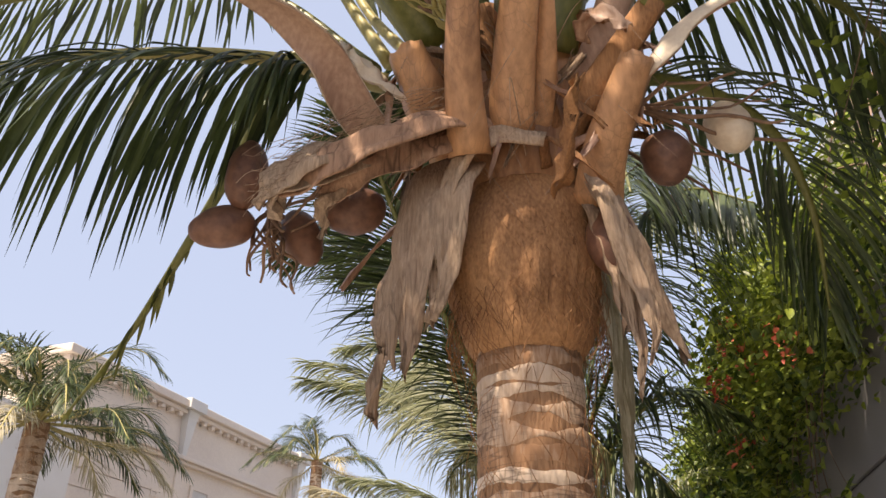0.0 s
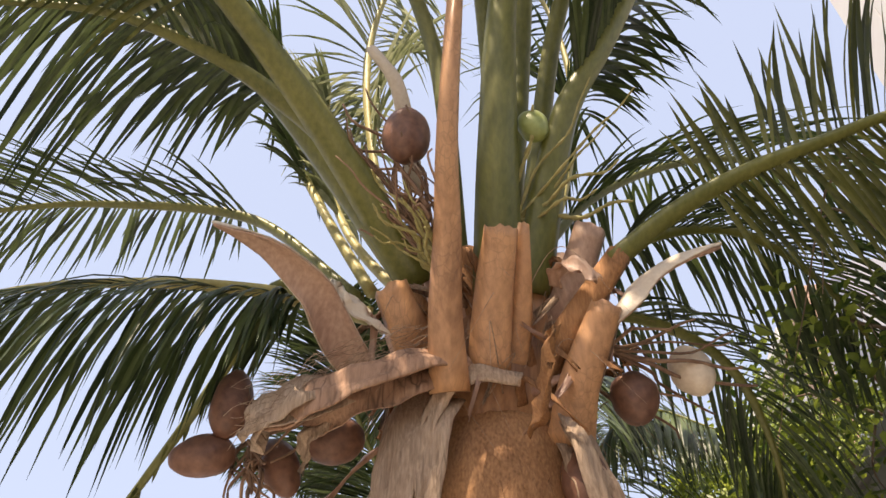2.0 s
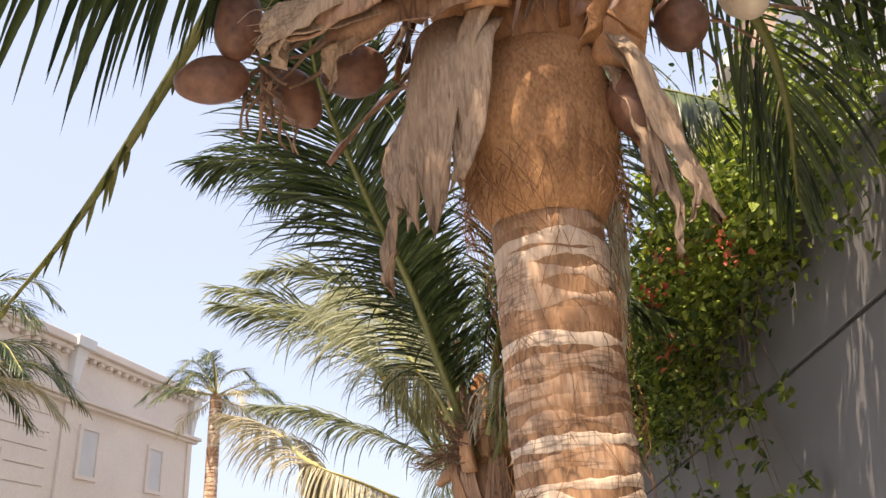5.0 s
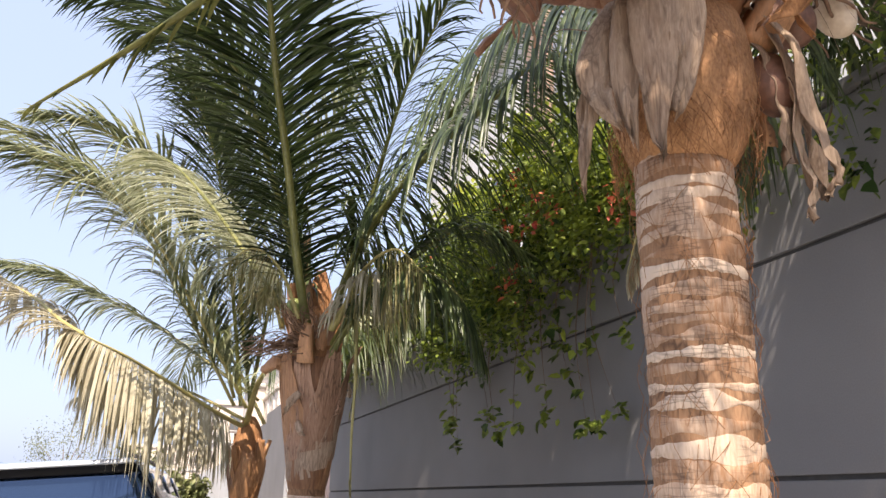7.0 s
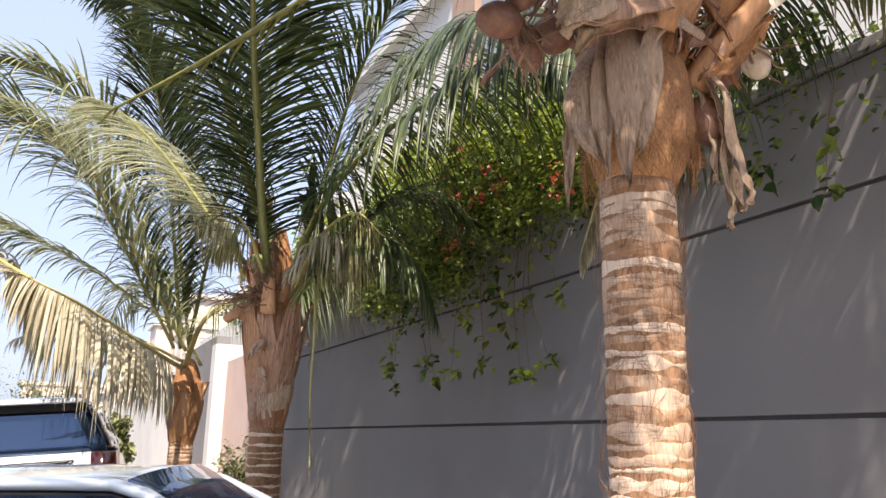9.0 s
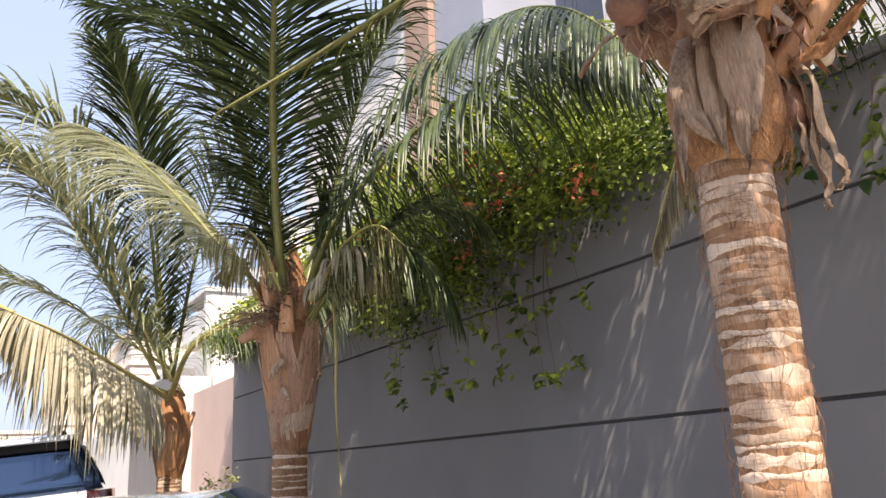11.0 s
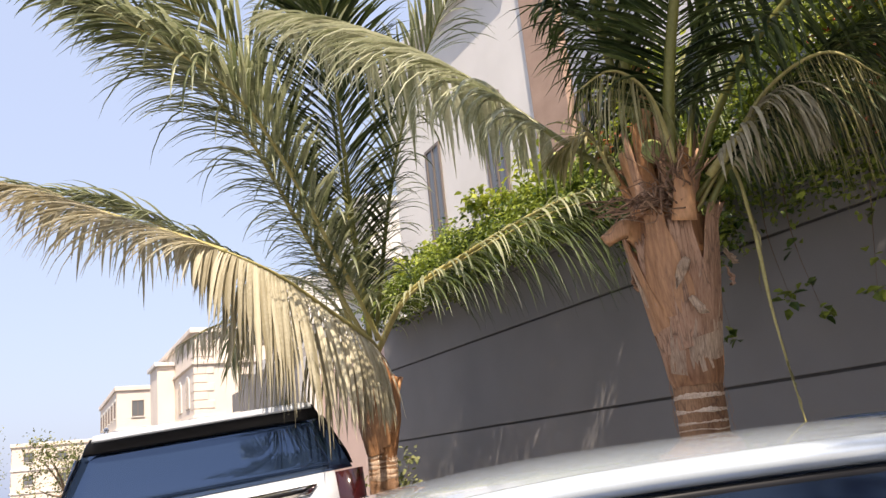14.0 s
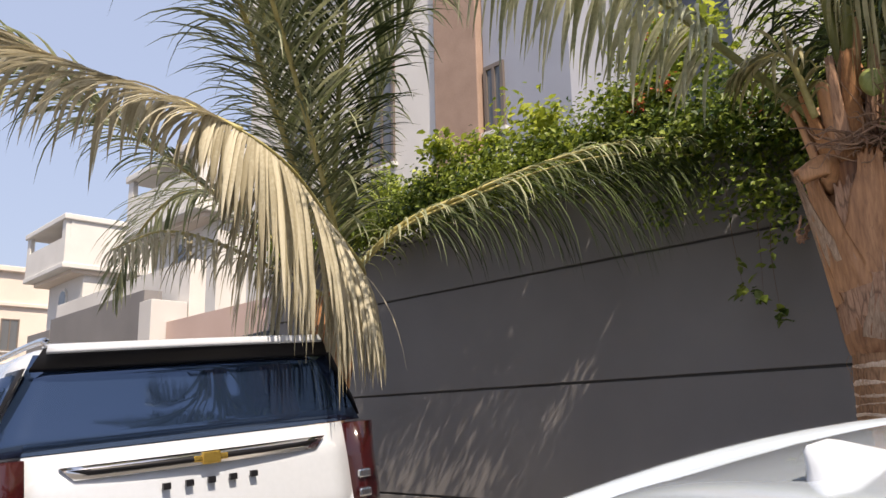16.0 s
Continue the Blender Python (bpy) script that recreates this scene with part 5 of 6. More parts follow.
cabin = [
    (0.03, [(0.5, 1.28), (0.93, 1.30), (0.90, 1.42), (0.80, 1.74), (0.76, 1.81), (0.66, 1.855), (0.3, 1.87)]),
    (0.5, [(0.5, 1.28), (0.95, 1.32), (0.92, 1.44), (0.82, 1.76), (0.78, 1.84), (0.68, 1.885), (0.3, 1.905)]),
    (2.4, [(0.5, 1.28), (0.95, 1.31), (0.92, 1.42), (0.82, 1.76), (0.77, 1.83), (0.66, 1.875), (0.3, 1.90)]),
    (2.75, [(0.5, 1.28), (0.95, 1.31), (0.92, 1.40), (0.80, 1.70), (0.74, 1.77), (0.62, 1.82), (0.3, 1.845)]),
    (3.55, [(0.5, 1.20), (0.94, 1.22), (0.92, 1.24), (0.86, 1.26), (0.8, 1.27), (0.6, 1.28), (0.3, 1.29)]),
]
bm = bmesh.new()
cabin = [(x, [(y * (1 - 0.12 * max(0, z - 1.4)), 1.335 + (z - 1.28) * 0.83 if x < 3 else z) for y, z in p]) for x, p in cabin]
loft(bm, [section(x, p) for x, p in cabin])
bmesh.ops.bevel(bm, geom=[e for e in bm.edges if e.calc_face_angle(0) > 0.5], offset=0.025, segments=3, affect="EDGES")
part("roof", bm, M_WHITECAR, suv, "white roof with pillars")
bm = bmesh.new()
patch(bm, arc_grid(12, [(-0.035, 1.335, 0.935, 0.05), (-0.015, 1.41, 0.905, 0.05), (0.005, 1.53, 0.852, 0.05), (0.018, 1.66, 0.79, 0.05), (0.026, 1.78, 0.735, 0.05)]), 0.03)
glass = part("rear_window", bm, M_CARGLASS, suv, "dark tinted rear window")
bm = bmesh.new()
patch(bm, arc_grid(12, [(-0.005, 1.70, 0.76, 0.05), (-0.03, 1.745, 0.735, 0.05), (-0.045, 1.786, 0.71, 0.05), (0.10, 1.80, 0.66, 0.02)]), -0.02)
part("spoiler", bm, M_BLACKTRIM, suv, "black rear spoiler")
bm = bmesh.new()
patch(bm, arc_grid(12, [(-0.075, 1.79, 0.70, 0.05), (-0.06, 1.818, 0.69, 0.05), (0.3, 1.855, 0.64, 0.0)]), 0.015)
part("spoiler_top", bm, M_WHITECAR, suv)
for s in (-1, 1):
    bm = bmesh.new()
    rows = ((1.36, 0.936, 0.955), (1.455, 0.905, 0.922), (1.59, 0.836, 0.856), (1.72, 0.772, 0.795))
    patch(bm, [[(-0.012 + 0.34 * u, s * (y0 + (y1 - y0) * u * 0.7 + 0.008), z) for u in (0, 0.5, 1)] for z, y0, y1 in rows], 0.005)
    part("pillar_trim", bm, M_BLACKTRIM, suv, "gloss black rear pillar")
bm = bmesh.new()
patch(bm, arc_grid(12, [(-0.155, 0.80, 0.80, 0.05), (-0.13, 0.98, 0.81, 0.05), (-0.10, 1.16, 0.81, 0.05), (-0.06, 1.33, 0.80, 0.05)]), 0.05)
gate = part("tailgate", bm, M_WHITECAR, suv, "white tailgate with a chrome trim bar")
bm = bmesh.new()
patch(bm, arc_grid(12, [(-0.106, 1.205, 0.60, 0.052), (-0.092, 1.265, 0.66, 0.052)]), -0.02)
part("trim_bar", bm, M_CHROME, gate, "chrome and black trim bar")
bm = bmesh.new()
patch(bm, arc_grid(12, [(-0.112, 1.225, 0.55, 0.06), (-0.107, 1.250, 0.62, 0.06)]), -0.02)
part("trim_inset", bm, M_BLACKTRIM, gate)
bm = bmesh.new()
for lo, hi in (((-0.19, -0.085, 1.222), (-0.17, 0.085, 1.252)), ((-0.195, -0.045, 1.208), (-0.17, 0.045, 1.266))):
    box(bm, lo, hi, 0.004)
part("badge", bm, M_GOLD, gate, "gold badge", False)
for k in range(5):
    boxpart("badge_bar", (-0.19, 0.215 - k * 0.108 - 0.018, 1.118), (-0.165, 0.215 - k * 0.108 + 0.018, 1.148), M_BLACKTRIM, gate, bevel=0.003)
boxpart("plate", (-0.20, -0.26, 0.86), (-0.18, 0.26, 0.98), M_WINGLASS, gate, "number plate recess", 0.01)
boxpart("bumper", (-0.26, -0.93, 0.36), (-0.05, 0.93, 0.72), M_WHITECAR, suv, "white rear bumper", 0.05)
for s in (-1, 1):
    bm = bmesh.new()
    loft(bm, [[(x + (0.03 if z > 1.1 else 0), s * y, z) for x, y in ((-0.155, 0.80), (-0.15, 0.94), (-0.09, 1.0), (0.10, 1.035), (0.10, 0.95), (-0.02, 0.80))] for z in (0.84, 0.98, 1.14, 1.32)])
    lamp = part("tail_lamp", bm, M_REDLENS, suv, "red tail lamp")
    for z in (0.92, 1.02):
        boxpart("lamp_cell", (-0.165, s * 0.87 - 0.04, z), (-0.14, s * 0.87 + 0.04, z + 0.05), M_CHROME, lamp, bevel=0.012)
    for x0, x1 in ((0.05, 1.05), (1.12, 2.05), (2.12, 2.85)):
        g = [[(x, s * (0.955 - (z - 1.36) * 0.42), z) for x in (x0 + (z - 1.36) * (0.12 if x0 < 1 else 0), (x0 + x1) / 2, x1 - (z - 1.36) * (0.5 if x1 > 2.5 else 0))] for z in (1.38, 1.48, 1.60, 1.70)]
        bm = bmesh.new()
        patch(bm, g if s < 0 else [r[::-1] for r in g], -0.02)
        part("side_window", bm, M_CARGLASS, suv, "tinted side window")
    bm = bmesh.new()
    sweep(bm, spline([(0.35, s * 0.62, 1.83), (0.5, s * 0.62, 1.88), (2.3, s * 0.61, 1.875), (2.5, s * 0.61, 1.82)], 20), lambda q: 0.018, 8)
    part("roof_rail", bm, M_BLACKTRIM if s < 0 else M_CHROME, suv, "roof rail")
    for x in (0.95, 4.15):
        wheel(suv, x, s * 0.90)
# its wall-side wheels stand on the pavement
suv.matrix_world = pose(-3.84, -3.339, -0.052, -4.86, 0, 173.8)

# local axes: forward is +x; the roof's rear aerial stands at x = 0
sedan = thing("sedan", (0, 0, G), "silver parked sedan with a white shark-fin aerial", "car", "parked cars")
low = [
    (-1.35, [(0.5, 0.40), (0.74, 0.44), (0.78, 0.60), (0.76, 0.78), (0.70, 0.90), (0.5, 0.93)]),
    (-1.15, [(0.6, 0.30), (0.86, 0.36), (0.90, 0.60), (0.88, 0.82), (0.80, 0.98), (0.5, 1.01)]),
    (-0.4, [(0.6, 0.24), (0.89, 0.30), (0.93, 0.58), (0.91, 0.82), (0.86, 0.98), (0.5, 1.0)]),
    (1.3, [(0.6, 0.22), (0.89, 0.28), (0.93, 0.58), (0.91, 0.80), (0.87, 0.95), (0.5, 0.97)]),
    (2.3, [(0.6, 0.24), (0.89, 0.28), (0.92, 0.58), (0.90, 0.78), (0.84, 0.90), (0.5, 0.95)]),
    (3.0, [(0.6, 0.26), (0.86, 0.30), (0.88, 0.55), (0.86, 0.72), (0.78, 0.80), (0.5, 0.84)]),
    (3.3, [(0.5, 0.34), (0.68, 0.38), (0.70, 0.52), (0.68, 0.62), (0.62, 0.68), (0.4, 0.70)]),
]
bm = bmesh.new()
loft(bm, [section(x, p) for x, p in low])
bmesh.ops.bevel(bm, geom=[e for e in bm.edges if e.calc_face_angle(0) > 0.45], offset=0.03, segments=3, affect="EDGES")
part("body", bm, M_SILVERCAR, sedan, "silver painted body")


def roof_z(x):
    return 1.385 - 0.035 * (x - 0.95) ** 2 if x > 0.95 else 1.385 - 0.0975 * (x - 0.95) ** 2


def roof_hw(x):
    return 0.60 - 0.035 * (x - 0.7) ** 2


grid = []
for i in range(13):
    x = -0.18 + 1.93 * i / 12
    grid.append([(x + 0.06 * (1 - (u * 2 - 1) ** 2) * (1 if i > 9 else -0.5 if i < 2 else 0), (1 - u * 2) * roof_hw(x), roof_z(x) - 0.055 * abs(u * 2 - 1) ** 2.6) for u in [k / 14 for k in range(15)]])
bm = bmesh.new()
patch(bm, grid, -0.02)
part("roof", bm, M_SILVERCAR, sedan, "silver roof panel")
for s in (-1, 1):
    rail = []
    for i in range(25):
        x = -1.05 + 3.45 * i / 24
        if x < -0.18:
            f = max(0.0, (x + 1.05) / 0.87)
            y, z = 0.76 + (roof_hw(-0.18) - 0.76) * f, 0.99 + (roof_z(-0.18) - 0.055 - 0.99) * f ** 0.8
        elif x > 1.75:
            f = max(0.0, (2.40 - x) / 0.65)
            y, z = 0.76 + (roof_hw(1.75) - 0.76) * f, 0.93 + (roof_z(1.75) - 0.055 - 0.93) * f ** 0.9
        else:
            y, z = roof_hw(x), roof_z(x) - 0.055
        rail.append(Vector((x, s * (y + 0.02), z)))
    bm = bmesh.new()
    sweep(bm, rail, lambda q: 0.042, 10, 0.7)
    part("roof_rail", bm, M_SILVERCAR, sedan, "silver roof side rail")
    top = [rail[k] for k in range(3, 22)]
    g = [[(q.x, s * 0.87, min(0.97, q.z - 0.02)) for q in top], [(q.x, s * (0.5 * abs(q.y) + 0.435), (0.97 + q.z) / 2 - 0.01) for q in top], [(q.x, q.y, q.z - 0.03) for q in top]]
    bm = bmesh.new()
    patch(bm, g, 0.008)
    part("side_window", bm, M_CARGLASS, sedan, "dark side window")
    bm = bmesh.new()
    sweep(bm, [Vector((q.x, q.y + s * 0.012, q.z - 0.045)) for q in top], lambda q: 0.014, 6)
    part("window_trim", bm, M_BLACKTRIM, sedan)
    for x in (-0.55, 2.15):
        wheel(sedan, x, s * 0.80, 0.33, 0.22)


def screen(xa, za, ya, xb, zb, yb, bow):
    return [[(xa + (xb - xa) * v + bow * (1 - (u * 2 - 1) ** 2) * (1 - 0.3 * v), (1 - u * 2) * (ya + (yb - ya) * v), za + (zb - za) * v - 0.04 * abs(u * 2 - 1) ** 2.6) for u in [k / 12 for k in range(13)]] for v in (0, 0.25, 0.5, 0.75, 1)]


bm = bmesh.new()
patch(bm, screen(1.73, 1.372, 0.57, 2.40, 0.95, 0.74, 0.07), -0.012)
part("windscreen", bm, M_CARGLASS, sedan, "raked windscreen")
bm = bmesh.new()
patch(bm, screen(-0.16, 1.252, 0.575, -0.98, 0.99, 0.70, -0.05), -0.012)
part("rear_window", bm, M_CARGLASS, sedan, "dark raked rear window")
bm = bmesh.new()
loops = []
for v, xs, xe, hw in ((-0.02, -0.035, 0.19, 0.036), (0.005, -0.03, 0.165, 0.030), (0.03, -0.028, 0.10, 0.018), (0.052, -0.03, 0.045, 0.010), (0.06, -0.024, 0.02, 0.003)):
    loops.append([(xs + (xe - xs) * (0.5 - 0.5 * math.cos(a)), hw * math.sin(a) * (1.15 - 0.5 * (0.5 - 0.5 * math.cos(a))), roof_z(xs + (xe - xs) * (0.5 - 0.5 * math.cos(a))) + v) for a in [2 * math.pi * k / 20 for k in range(20)]])
loft(bm, loops)
part("aerial", bm, M_WHITECAR, sedan, "glossy white shark-fin aerial")
for s in (-1, 1):
    bm = bmesh.new()
    box(bm, (-1.36, s * 0.62 - 0.14, 0.72), (-1.22, s * 0.62 + 0.14, 0.86), 0.02)
    part("tail_lamp", bm, M_REDLENS, sedan, "red tail lamp", False)
    bm = bmesh.new()
    box(bm, (3.05, s * 0.62 - 0.14, 0.60), (3.22, s * 0.62 + 0.12, 0.70), 0.02)
    part("headlight", bm, M_CHROME, sedan, "", False)
    bm = bmesh.new()
    bmesh.ops.create_uvsphere(bm, u_segments=16, v_segments=10, radius=1, matrix=pose(1.75, s * 0.98, 1.0) @ Matrix.Diagonal((0.07, 0.12, 0.075, 1)))
    part("mirror", bm, M_SILVERCAR, sedan, "door mirror")
# its front wheels stand on the pavement
sedan.matrix_world = pose(-0.562, -3.966, -0.092, 0.45, -2.3, 64.0)

# ---- houses ----
def window(parent, face, u, z, w, h, y):
    """A framed window with a recessed pane and a sill in a face parallel to x (face 'y') or y (face 'x')."""
    def at(a, b, d0, d1, z0, z1):
        return ((a, y + d0, z0), (b, y + d1, z1)) if face == "y" else ((y - d1, a, z0), (y - d0, b, z1))
    bm = bmesh.new()
    for a, b, z0, z1 in ((u, u + 0.07, z, z + h), (u + w - 0.07, u + w, z, z + h), (u + 0.07, u + w - 0.07, z, z + 0.07), (u + 0.07, u + w - 0.07, z + h - 0.07, z + h), (u + w / 2 - 0.03, u + w / 2 + 0.03, z + 0.07, z + h - 0.07)):
        box(bm, *at(a, b, -0.05, 0.05, z0, z1))
    win = part("window", bm, M_FRAME, parent, "", False)
    boxpart("pane", *at(u + 0.06, u + w - 0.06, -0.02, 0.03, z + 0.06, z + h - 0.06), M_WINGLASS, win)
    boxpart("sill", *at(u - 0.06, u + w + 0.06, -0.10, 0.02, z - 0.07, z - 0.004), M_WHITEWALL, win)


villa = thing("villa", (-11, 8, G), "white villa with a brown stone column behind the wall", "house")
boxpart("wall", (-16.5, 4.0, G), (-9.85, 14, 11.5), M_WHITEWALL, villa, "white rendered wall")
boxpart("column", (-9.83, 3.9, G), (-8.75, 13, 12.0), M_BROWNSTONE, villa, "brown stone-clad column", 0.02)
boxpart("wall", (-8.73, 4.05, G), (-6.9, 13, 11.0), M_BLUEGREY, villa, "blue-grey rendered wall")
boxpart("roof", (-16.8, 3.7, 11.5), (-9.85, 14.3, 11.8), M_WHITEWALL, villa, "flat roof edge")
for u, z, h in ((-11.8, 6.3, 2.4), (-14.6, 6.3, 2.4), (-11.8, 2.4, 1.8)):
    window(villa, "y", u, z, 0.75, h, 4.0)
window(villa, "y", -8.7, 6.2, 0.45, 1.2, 4.05)

tower = thing("apartment_tower", (-1.5, 8.5, G), "tall white panelled building behind the wall", "building")
boxpart("wall", (-4.66, 5.03, G), (2.5, 12.0, 20.0), M_STUCCO_C, tower, "pale wall behind the panels")
for i in range(8):
    for j in range(6):
        x0, z0 = -4.7 + 0.9 * i, 2.2 + 3.0 * j
        boxpart("panel", (x0 + 0.008, 4.985, z0), (x0 + 0.892, 5.028, z0 + 2.985), M_WHITEWALL, tower)


def town_house(name, x0, x1, y0, y1, h, material, label, storeys=3, group="houses along the street"):
    """A rendered house: plinth, walls, string courses, parapet and windows on its street and end faces."""
    ob = thing(name, ((x0 + x1) / 2, (y0 + y1) / 2, G), label, "house", group)
    boxpart("wall", (x0, y0, G), (x1, y1, h), material, ob)
    boxpart("parapet", (x0 - 0.15, y0 - 0.15, h), (x1 + 0.15, y1 + 0.15, h + 0.35), material, ob, "", 0.04)
    fh = h / storeys
    for s in range(storeys):
        z = s * fh
        if s:
            boxpart("string_course", (x0 - 0.1, y0 - 0.1, z - 0.12), (x1 + 0.1, y1 + 0.1, z + 0.06), M_WHITEWALL, ob, "", 0.02)
        n = max(1, int((x1 - x0) / 2.6))
        for k in range(n):
            u = x0 + (x1 - x0) * (k + 0.5) / n - 0.45
            window(ob, "y", u, z + fh * 0.32, 0.9, fh * 0.42, y0)
            bm = bmesh.new()
            box(bm, (u - 0.12, y0 - 0.04, z + fh * 0.76), (u + 1.02, y0 + 0.02, z + fh * 0.82), 0.015)
            part("lintel", bm, M_WHITEWALL, ob, "", False)
        m = max(1, int((y1 - y0) / 2.8))
        for k in range(m):
            window(ob, "x", y0 + (y1 - y0) * (k + 0.5) / m - 0.45, z + fh * 0.32, 0.9, fh * 0.42, x1)
    return ob


def arch_window(parent, x, y0, z, w, h):
    """A round-headed window in a street face: frame ring and dark pane."""
    def outline(r, d):
        return [(x - r, d, z), *[(x - r * math.cos(a), d, z + h - w / 2 + r * math.sin(a)) for a in [math.pi * k / 10 for k in range(11)]], (x + r, d, z)]
    bm = bmesh.new()
    loft(bm, [outline(w / 2 + 0.12, y0 - 0.06), outline(w / 2 + 0.12, y0 + 0.02)])
    win = part("window", bm, M_WHITEWALL, parent, "round-headed window", False)
    bm = bmesh.new()
    loft(bm, [outline(w / 2, y0 - 0.075), outline(w / 2, y0 - 0.05)])
    part("pane", bm, M_WINGLASS, win, "", False)


def balcony_house(x0, x1, y0, y1, zb, h, label):
    """A white house whose top storey juts out above a recessed lower one, with a loggia under the roof edge."""
    ob = thing("townhouse", ((x0 + x1) / 2, (y0 + y1) / 2, G), label, "house", "houses along the street")
    boxpart("wall", (x0 + 0.5, y0 + 0.9, G), (x1 - 0.25, y1, zb), M_WHITEWALL, ob)
    boxpart("slab", (x0 + 0.12, y0 + 0.35, zb - 0.32), (x1 - 0.1, y1, zb - 0.16), M_BEIGE, ob, "stepped underside moulding", 0.03)
    boxpart("slab", (x0 - 0.06, y0 - 0.06, zb - 0.16), (x1 + 0.06, y1, zb + 0.04), M_WHITEWALL, ob, "", 0.03)
    boxpart("balcony", (x0, y0, zb + 0.04), (x1, y0 + 0.18, h - 0.85), M_WHITEWALL, ob, "solid white balcony front")
    boxpart("wall", (x1 - 0.2, y0 + 0.18, zb + 0.04), (x1, y1, h - 0.16), M_WHITEWALL, ob)
    boxpart("wall", (x0, y0 + 1.5, zb + 0.04), (x1 - 0.2, y1, h - 0.16), M_BEIGE, ob, "shaded wall behind the balcony")
    for px in (x0 + 0.2, x1 - 0.22):
        boxpart("pillar", (px - 0.2, y0, h - 0.85), (px + 0.2, y0 + 0.18, h - 0.16), M_WHITEWALL, ob)
    boxpart("parapet", (x0 - 0.1, y0 - 0.1, h - 0.16), (x1 + 0.1, y1 + 0.1, h + 0.08), M_WHITEWALL, ob, "flat roof edge", 0.04)
    arch_window(ob, (x0 + x1) / 2, y0 + 0.9, zb - 2.0, 0.75, 1.3)
    arch_window(ob, (x0 + x1) / 2, y0 + 0.9, zb - 5.2, 0.75, 1.6)
    return ob


def stone_house(x0, x1, y0, y1, h, label):
    """A cream stone house: coursed quoins, string courses, a jutting bay and round-headed windows."""
    ob = thing("townhouse", ((x0 + x1) / 2, (y0 + y1) / 2, G), label, "house", "houses along the street")
    boxpart("wall", (x0, y0, G), (x1, y1, h), M_BEIGE, ob)
    for z, o, d in ((h, 0.25, 0.3), (h - 1.85, 0.16, 0.22), (h - 5.0, 0.16, 0.22)):
        boxpart("string_course", (x0 - o, y0 - o, z), (x1 + o, y1 + o, z + d), M_BEIGE, ob, "", 0.04)
    for k in range(int(h / 0.5)):
        w = 1.1 if k % 2 else 0.75
        boxpart("quoin", (x1 - w, y0 - 0.05, k * 0.5 + 0.02), (x1 + 0.05, y0 + w, k * 0.5 + 0.47), M_BEIGE, ob, "", 0.02)
    boxpart("bay", (x0 + 2.5, y0 - 1.1, 3.0), (x0 + 6.0, y0 - 0.01, h - 0.9), M_BEIGE, ob, "jutting bay", 0.03)
    boxpart("bay_roof", (x0 + 2.3, y0 - 1.3, h - 0.9), (x0 + 6.2, y0 - 0.01, h - 0.65), M_WHITEWALL, ob, "", 0.03)
    for x in (x1 - 2.2, x1 - 5.0, x0 + 1.3):
        for z in (h - 4.2, h - 8.2):
            arch_window(ob, x, y0, z, 0.9, 1.9)
    for y in (y0 + 2.6, y0 + 6.2):
        window(ob, "x", y, h - 4.2, 0.9, 1.7, x1)
    return ob


balcony_house(-37.2, -32.4, 5.0, 12.0, 7.95, 9.9, "white house with a jutting balcony storey")
balcony_house(-27.9, -22.5, 5.6, 12.0, 8.3, 10.4, "tall white house with a jutting top storey")
stone_house(-59.0, -46.0, 3.9, 14.0, 9.9, "cream stone house with round-headed windows")
town_house("townhouse", -82.0, -66.0, 1.5, 14.0, 9.0, M_BEIGE, "pale beige far house", 3)
town_house("townhouse", -110.0, -90.0, -6.0, 6.0, 6.6, M_BEIGE, "pale beige far house", 3)
# building across the street; local axes: the street face lies in y = 0
block = thing("apartment_building", (0, 0, 0), "pale beige stone building with bracketed cornice", "building")
boxpart("wall", (-7.0, -16, G), (5.0, -0.02, 9.1), M_BEIGE, block, "beige stone wall")
boxpart("wing", (5.02, -15, G), (12.0, 0.9, 7.3), M_WHITEWALL, block, "paler lower wing")
for z0, z1, o, m in ((9.1, 9.24, 0.20, M_BEIGE), (9.24, 9.48, 0.34, M_BEIGE), (7.62, 7.72, 0.16, M_BEIGE), (7.72, 7.84, 0.26, M_BEIGE), (4.3, 4.5, 0.12, M_BEIGE)):
    boxpart("cornice", (-7.0 - o, -15.9, z0), (5.0 + o, o, z1), m, block, "", 0.03)
for k in range(28):
    x = 4.7 - 0.42 * k
    boxpart("bracket", (x - 0.08, 0.0, 8.98), (x + 0.08, 0.17, 9.095), M_BEIGE, block, "", 0.015)
for x in (0.0, -6.8):
    bm = bmesh.new()
    loft(bm, [[(x - w, -0.1, z), (x + w, -0.1, z), (x + w, d, z), (x - w, d, z)] for z, w, d in ((7.86, 0.09, 0.12), (9.0, 0.22, 0.24), (9.22, 0.25, 0.30))])
    part("pilaster", bm, M_WHITEWALL, block, "white tapered corbel pilaster", False)
    boxpart("capital", (x - 0.42, -0.2, 9.225), (x + 0.42, 0.42, 9.55), M_WHITEWALL, block, "white capital", 0.02)
    boxpart("pilaster", (x - 0.14, -0.05, G), (x + 0.14, 0.06, 7.61), M_BEIGE, block, "", 0.02)
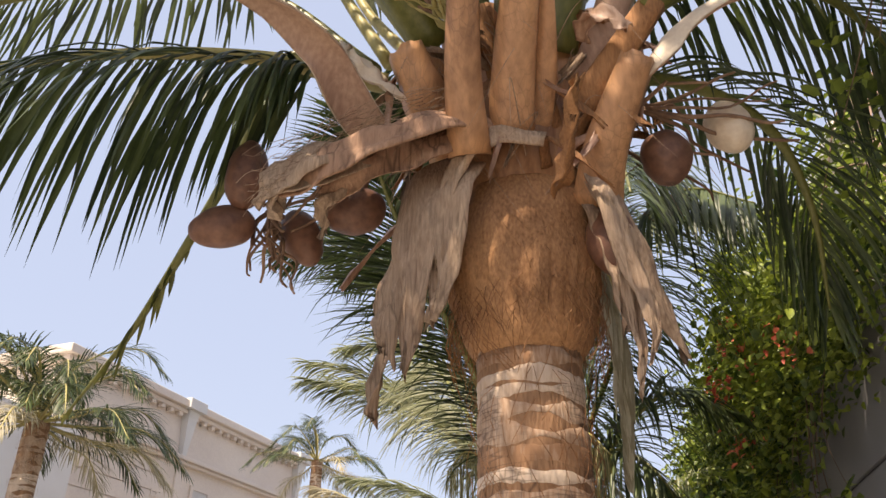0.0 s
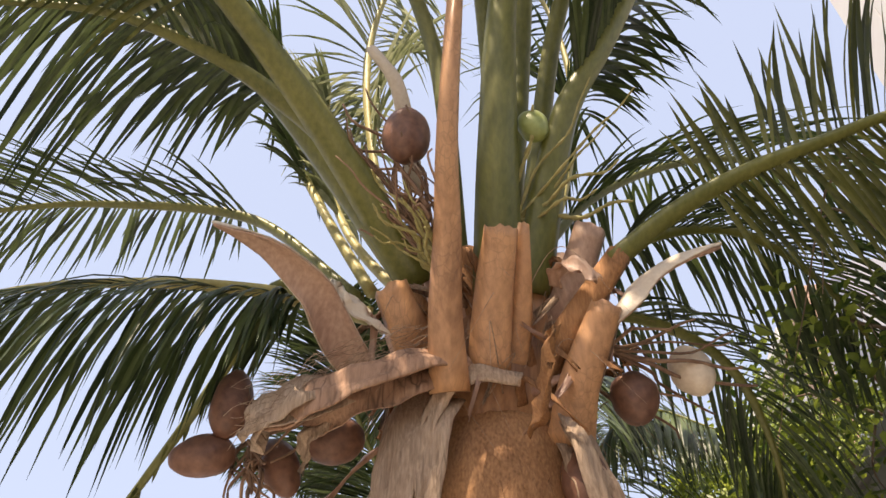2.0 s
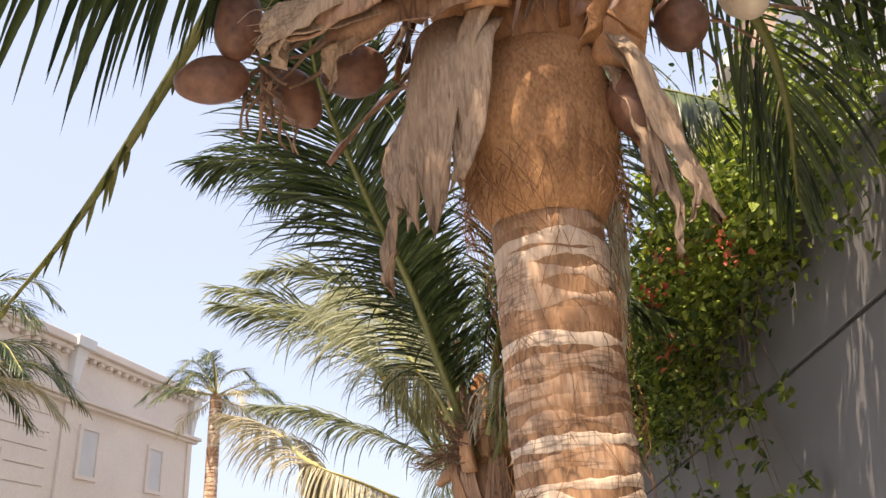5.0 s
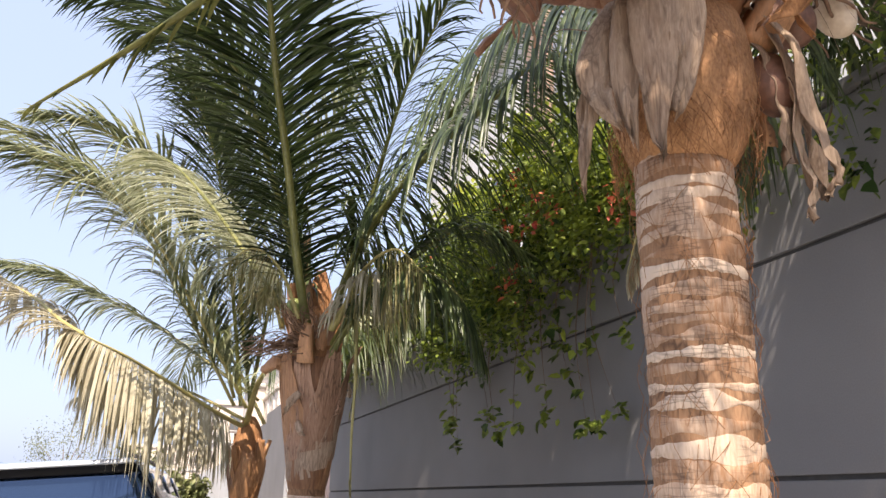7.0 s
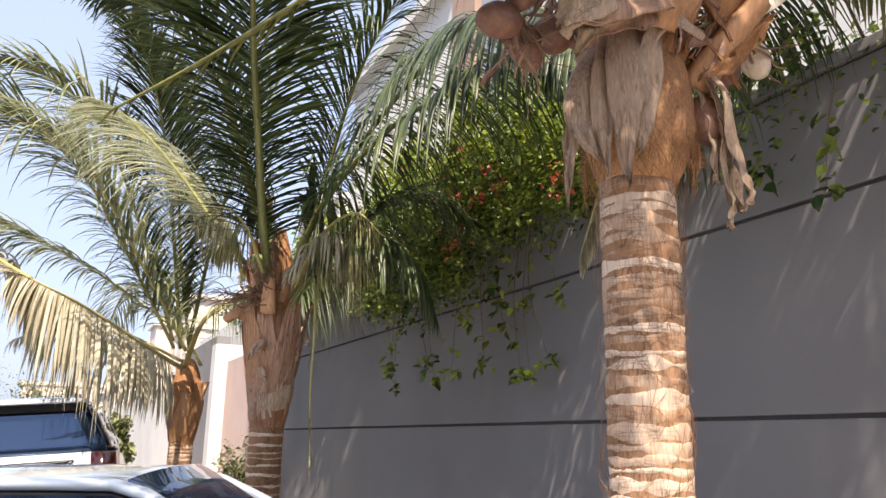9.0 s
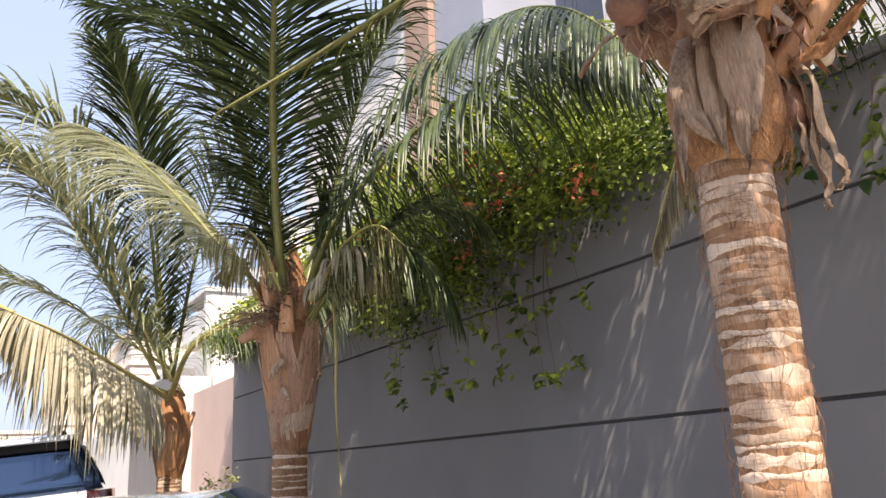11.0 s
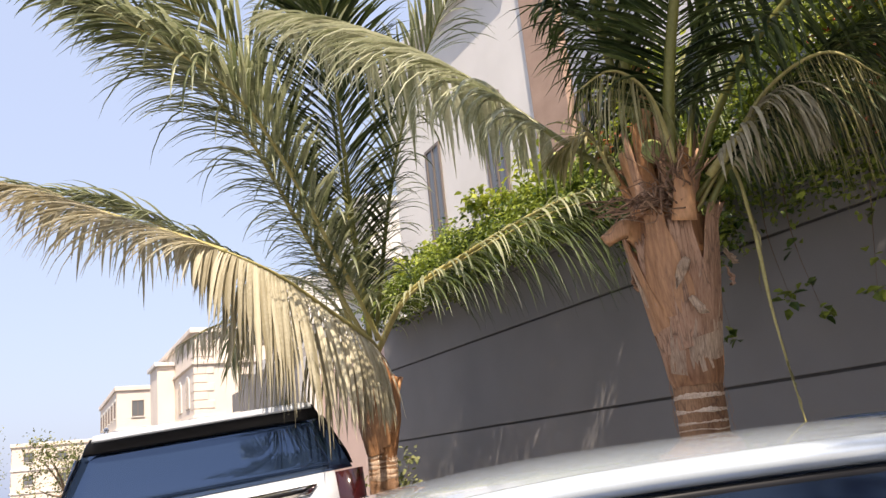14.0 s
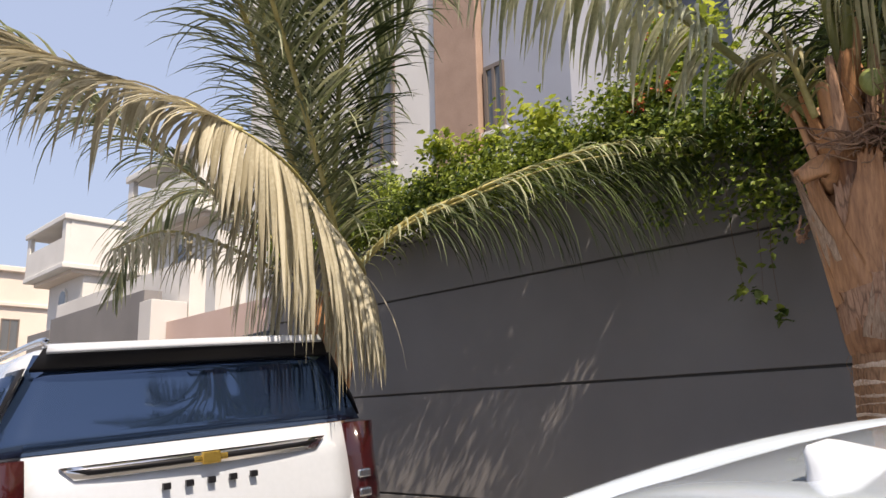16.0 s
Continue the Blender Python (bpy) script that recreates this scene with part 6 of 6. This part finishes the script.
for x, z, w, h in ((4.2, 6.08, 0.38, 0.40), (4.35, 6.70, 0.22, 0.18), (0.8, 6.5, 0.3, 0.2), (-1.65, 5.6, 1.0, 1.55), (-5.2, 5.6, 1.0, 1.55), (2.2, 5.2, 0.6, 0.9)):
    bm = bmesh.new()
    f = 0.06 if w < 0.5 else 0.12
    for a, b, z0, z1 in ((x, x + f, z, z + h), (x + w - f, x + w, z, z + h), (x + f, x + w - f, z, z + f), (x + f, x + w - f, z + h - f, z + h)):
        box(bm, (a, -0.05, z0), (b, 0.05, z1))
    win = part("window", bm, M_BEIGE, block, "", False)
    boxpart("pane", (x + f - 0.01, -0.03, z + f - 0.01), (x + w - f + 0.01, 0.01, z + h - f + 0.01), M_FRAME if w < 0.5 else M_STUCCO_C, win)
for k in range(9):
    boxpart("course", (0.6, -0.02, 3.3 + k * 0.48), (4.98, 0.025, 3.3 + k * 0.48 + 0.45), M_BEIGE, block, "", 0.012)
block.matrix_world = pose(-17.7, -14.0, 0, 0, 0, -8.3)


def far_palm(place, height, count, length, seed, label):
    rnd = random.Random(seed)
    x, y = place
    ob = thing("date_palm", (x, y, G), label, "palm tree", "palms across the street")
    trunk(ob, (x, y, G), (x, y, height), 0.2, 0.16, 0.12, seed)
    c = Vector((x, y, height))
    for k in range(count):
        a = k * 2.399 + rnd.uniform(-0.2, 0.2)
        e = rnd.uniform(-0.35, 1.25)
        o = Vector((math.cos(a), math.sin(a), 0))
        ln = length * rnd.uniform(0.8, 1.1)
        pts = [c, c + (o * math.cos(e) + UP * math.sin(e)) * ln * 0.4, c + (o * math.cos(e * 0.7) + UP * (math.sin(e) * 0.75)) * ln * 0.75, c + o * ln * math.cos(e * 0.6) + UP * (math.sin(e) * 0.6 - 0.22) * ln]
        frond(ob, pts, M_LEAF_D if e < -0.15 else M_LEAF, M_PETIOLE_Y, 0.025, 0.6, 44, 0.15, 0.7, seed=seed * 50 + k)
    return ob


fp = Vector((-5.12, -9.0, 4.94))
far_palm((fp.x - 0.1, fp.y), fp.z + 0.0, 40, 2.1, 4, "dusty palm with dead lower fronds across the street")
fq = Vector((-17.39, -9.5, 8.18))
far_palm((fq.x, fq.y), fq.z - 0.75, 22, 1.9, 6, "green palm across the street")


def leafy_tree(place, height, r, seed, label):
    rnd = random.Random(seed)
    x, y = place
    ob = thing("tree", (x, y, G), label, "tree", "street trees")
    bm = bmesh.new()
    sweep(bm, spline([(x, y, G), (x + 0.1, y, height * 0.3), (x, y + 0.1, height * 0.6)], 10), lambda s: 0.16 * (1.2 - s), 10)
    tips = []
    for k in range(12):
        a, z = k * 2.4, height * (0.45 + 0.5 * rnd.random())
        e = Vector((x + math.cos(a) * r * rnd.uniform(0.3, 0.9), y + math.sin(a) * r * rnd.uniform(0.3, 0.9), z))
        sweep(bm, spline([(x, y + 0.05, height * 0.4), ((x + e.x) / 2, (y + e.y) / 2, z * 0.8), e], 8), lambda s: 0.05 * (1.1 - s), 6)
        tips += [(e, r * rnd.uniform(0.25, 0.45), 110), (e + Vector((0, 0, r * 0.3)), r * 0.3, 70)]
    part("trunk", bm, M_STEM, ob)
    leaf_cloud("crown", tips, M_TREELEAF, ob, 0.13, seed, "dusty yellow-green leaves")
    return ob


ta = Vector((-12.64, -1.97, 1.83))
leafy_tree((ta.x, ta.y), ta.z + 0.1, 0.42, 3, "slim dusty yellow-green street tree")
leafy_tree((-60.0, -9.0), 6.0, 3.0, 4, "dusty green tree down the street")
tb = Vector((-36.2, -3.07, 3.7))
leafy_tree((tb.x, tb.y), tb.z - 0.2, 1.6, 5, "brownish tree down the street")
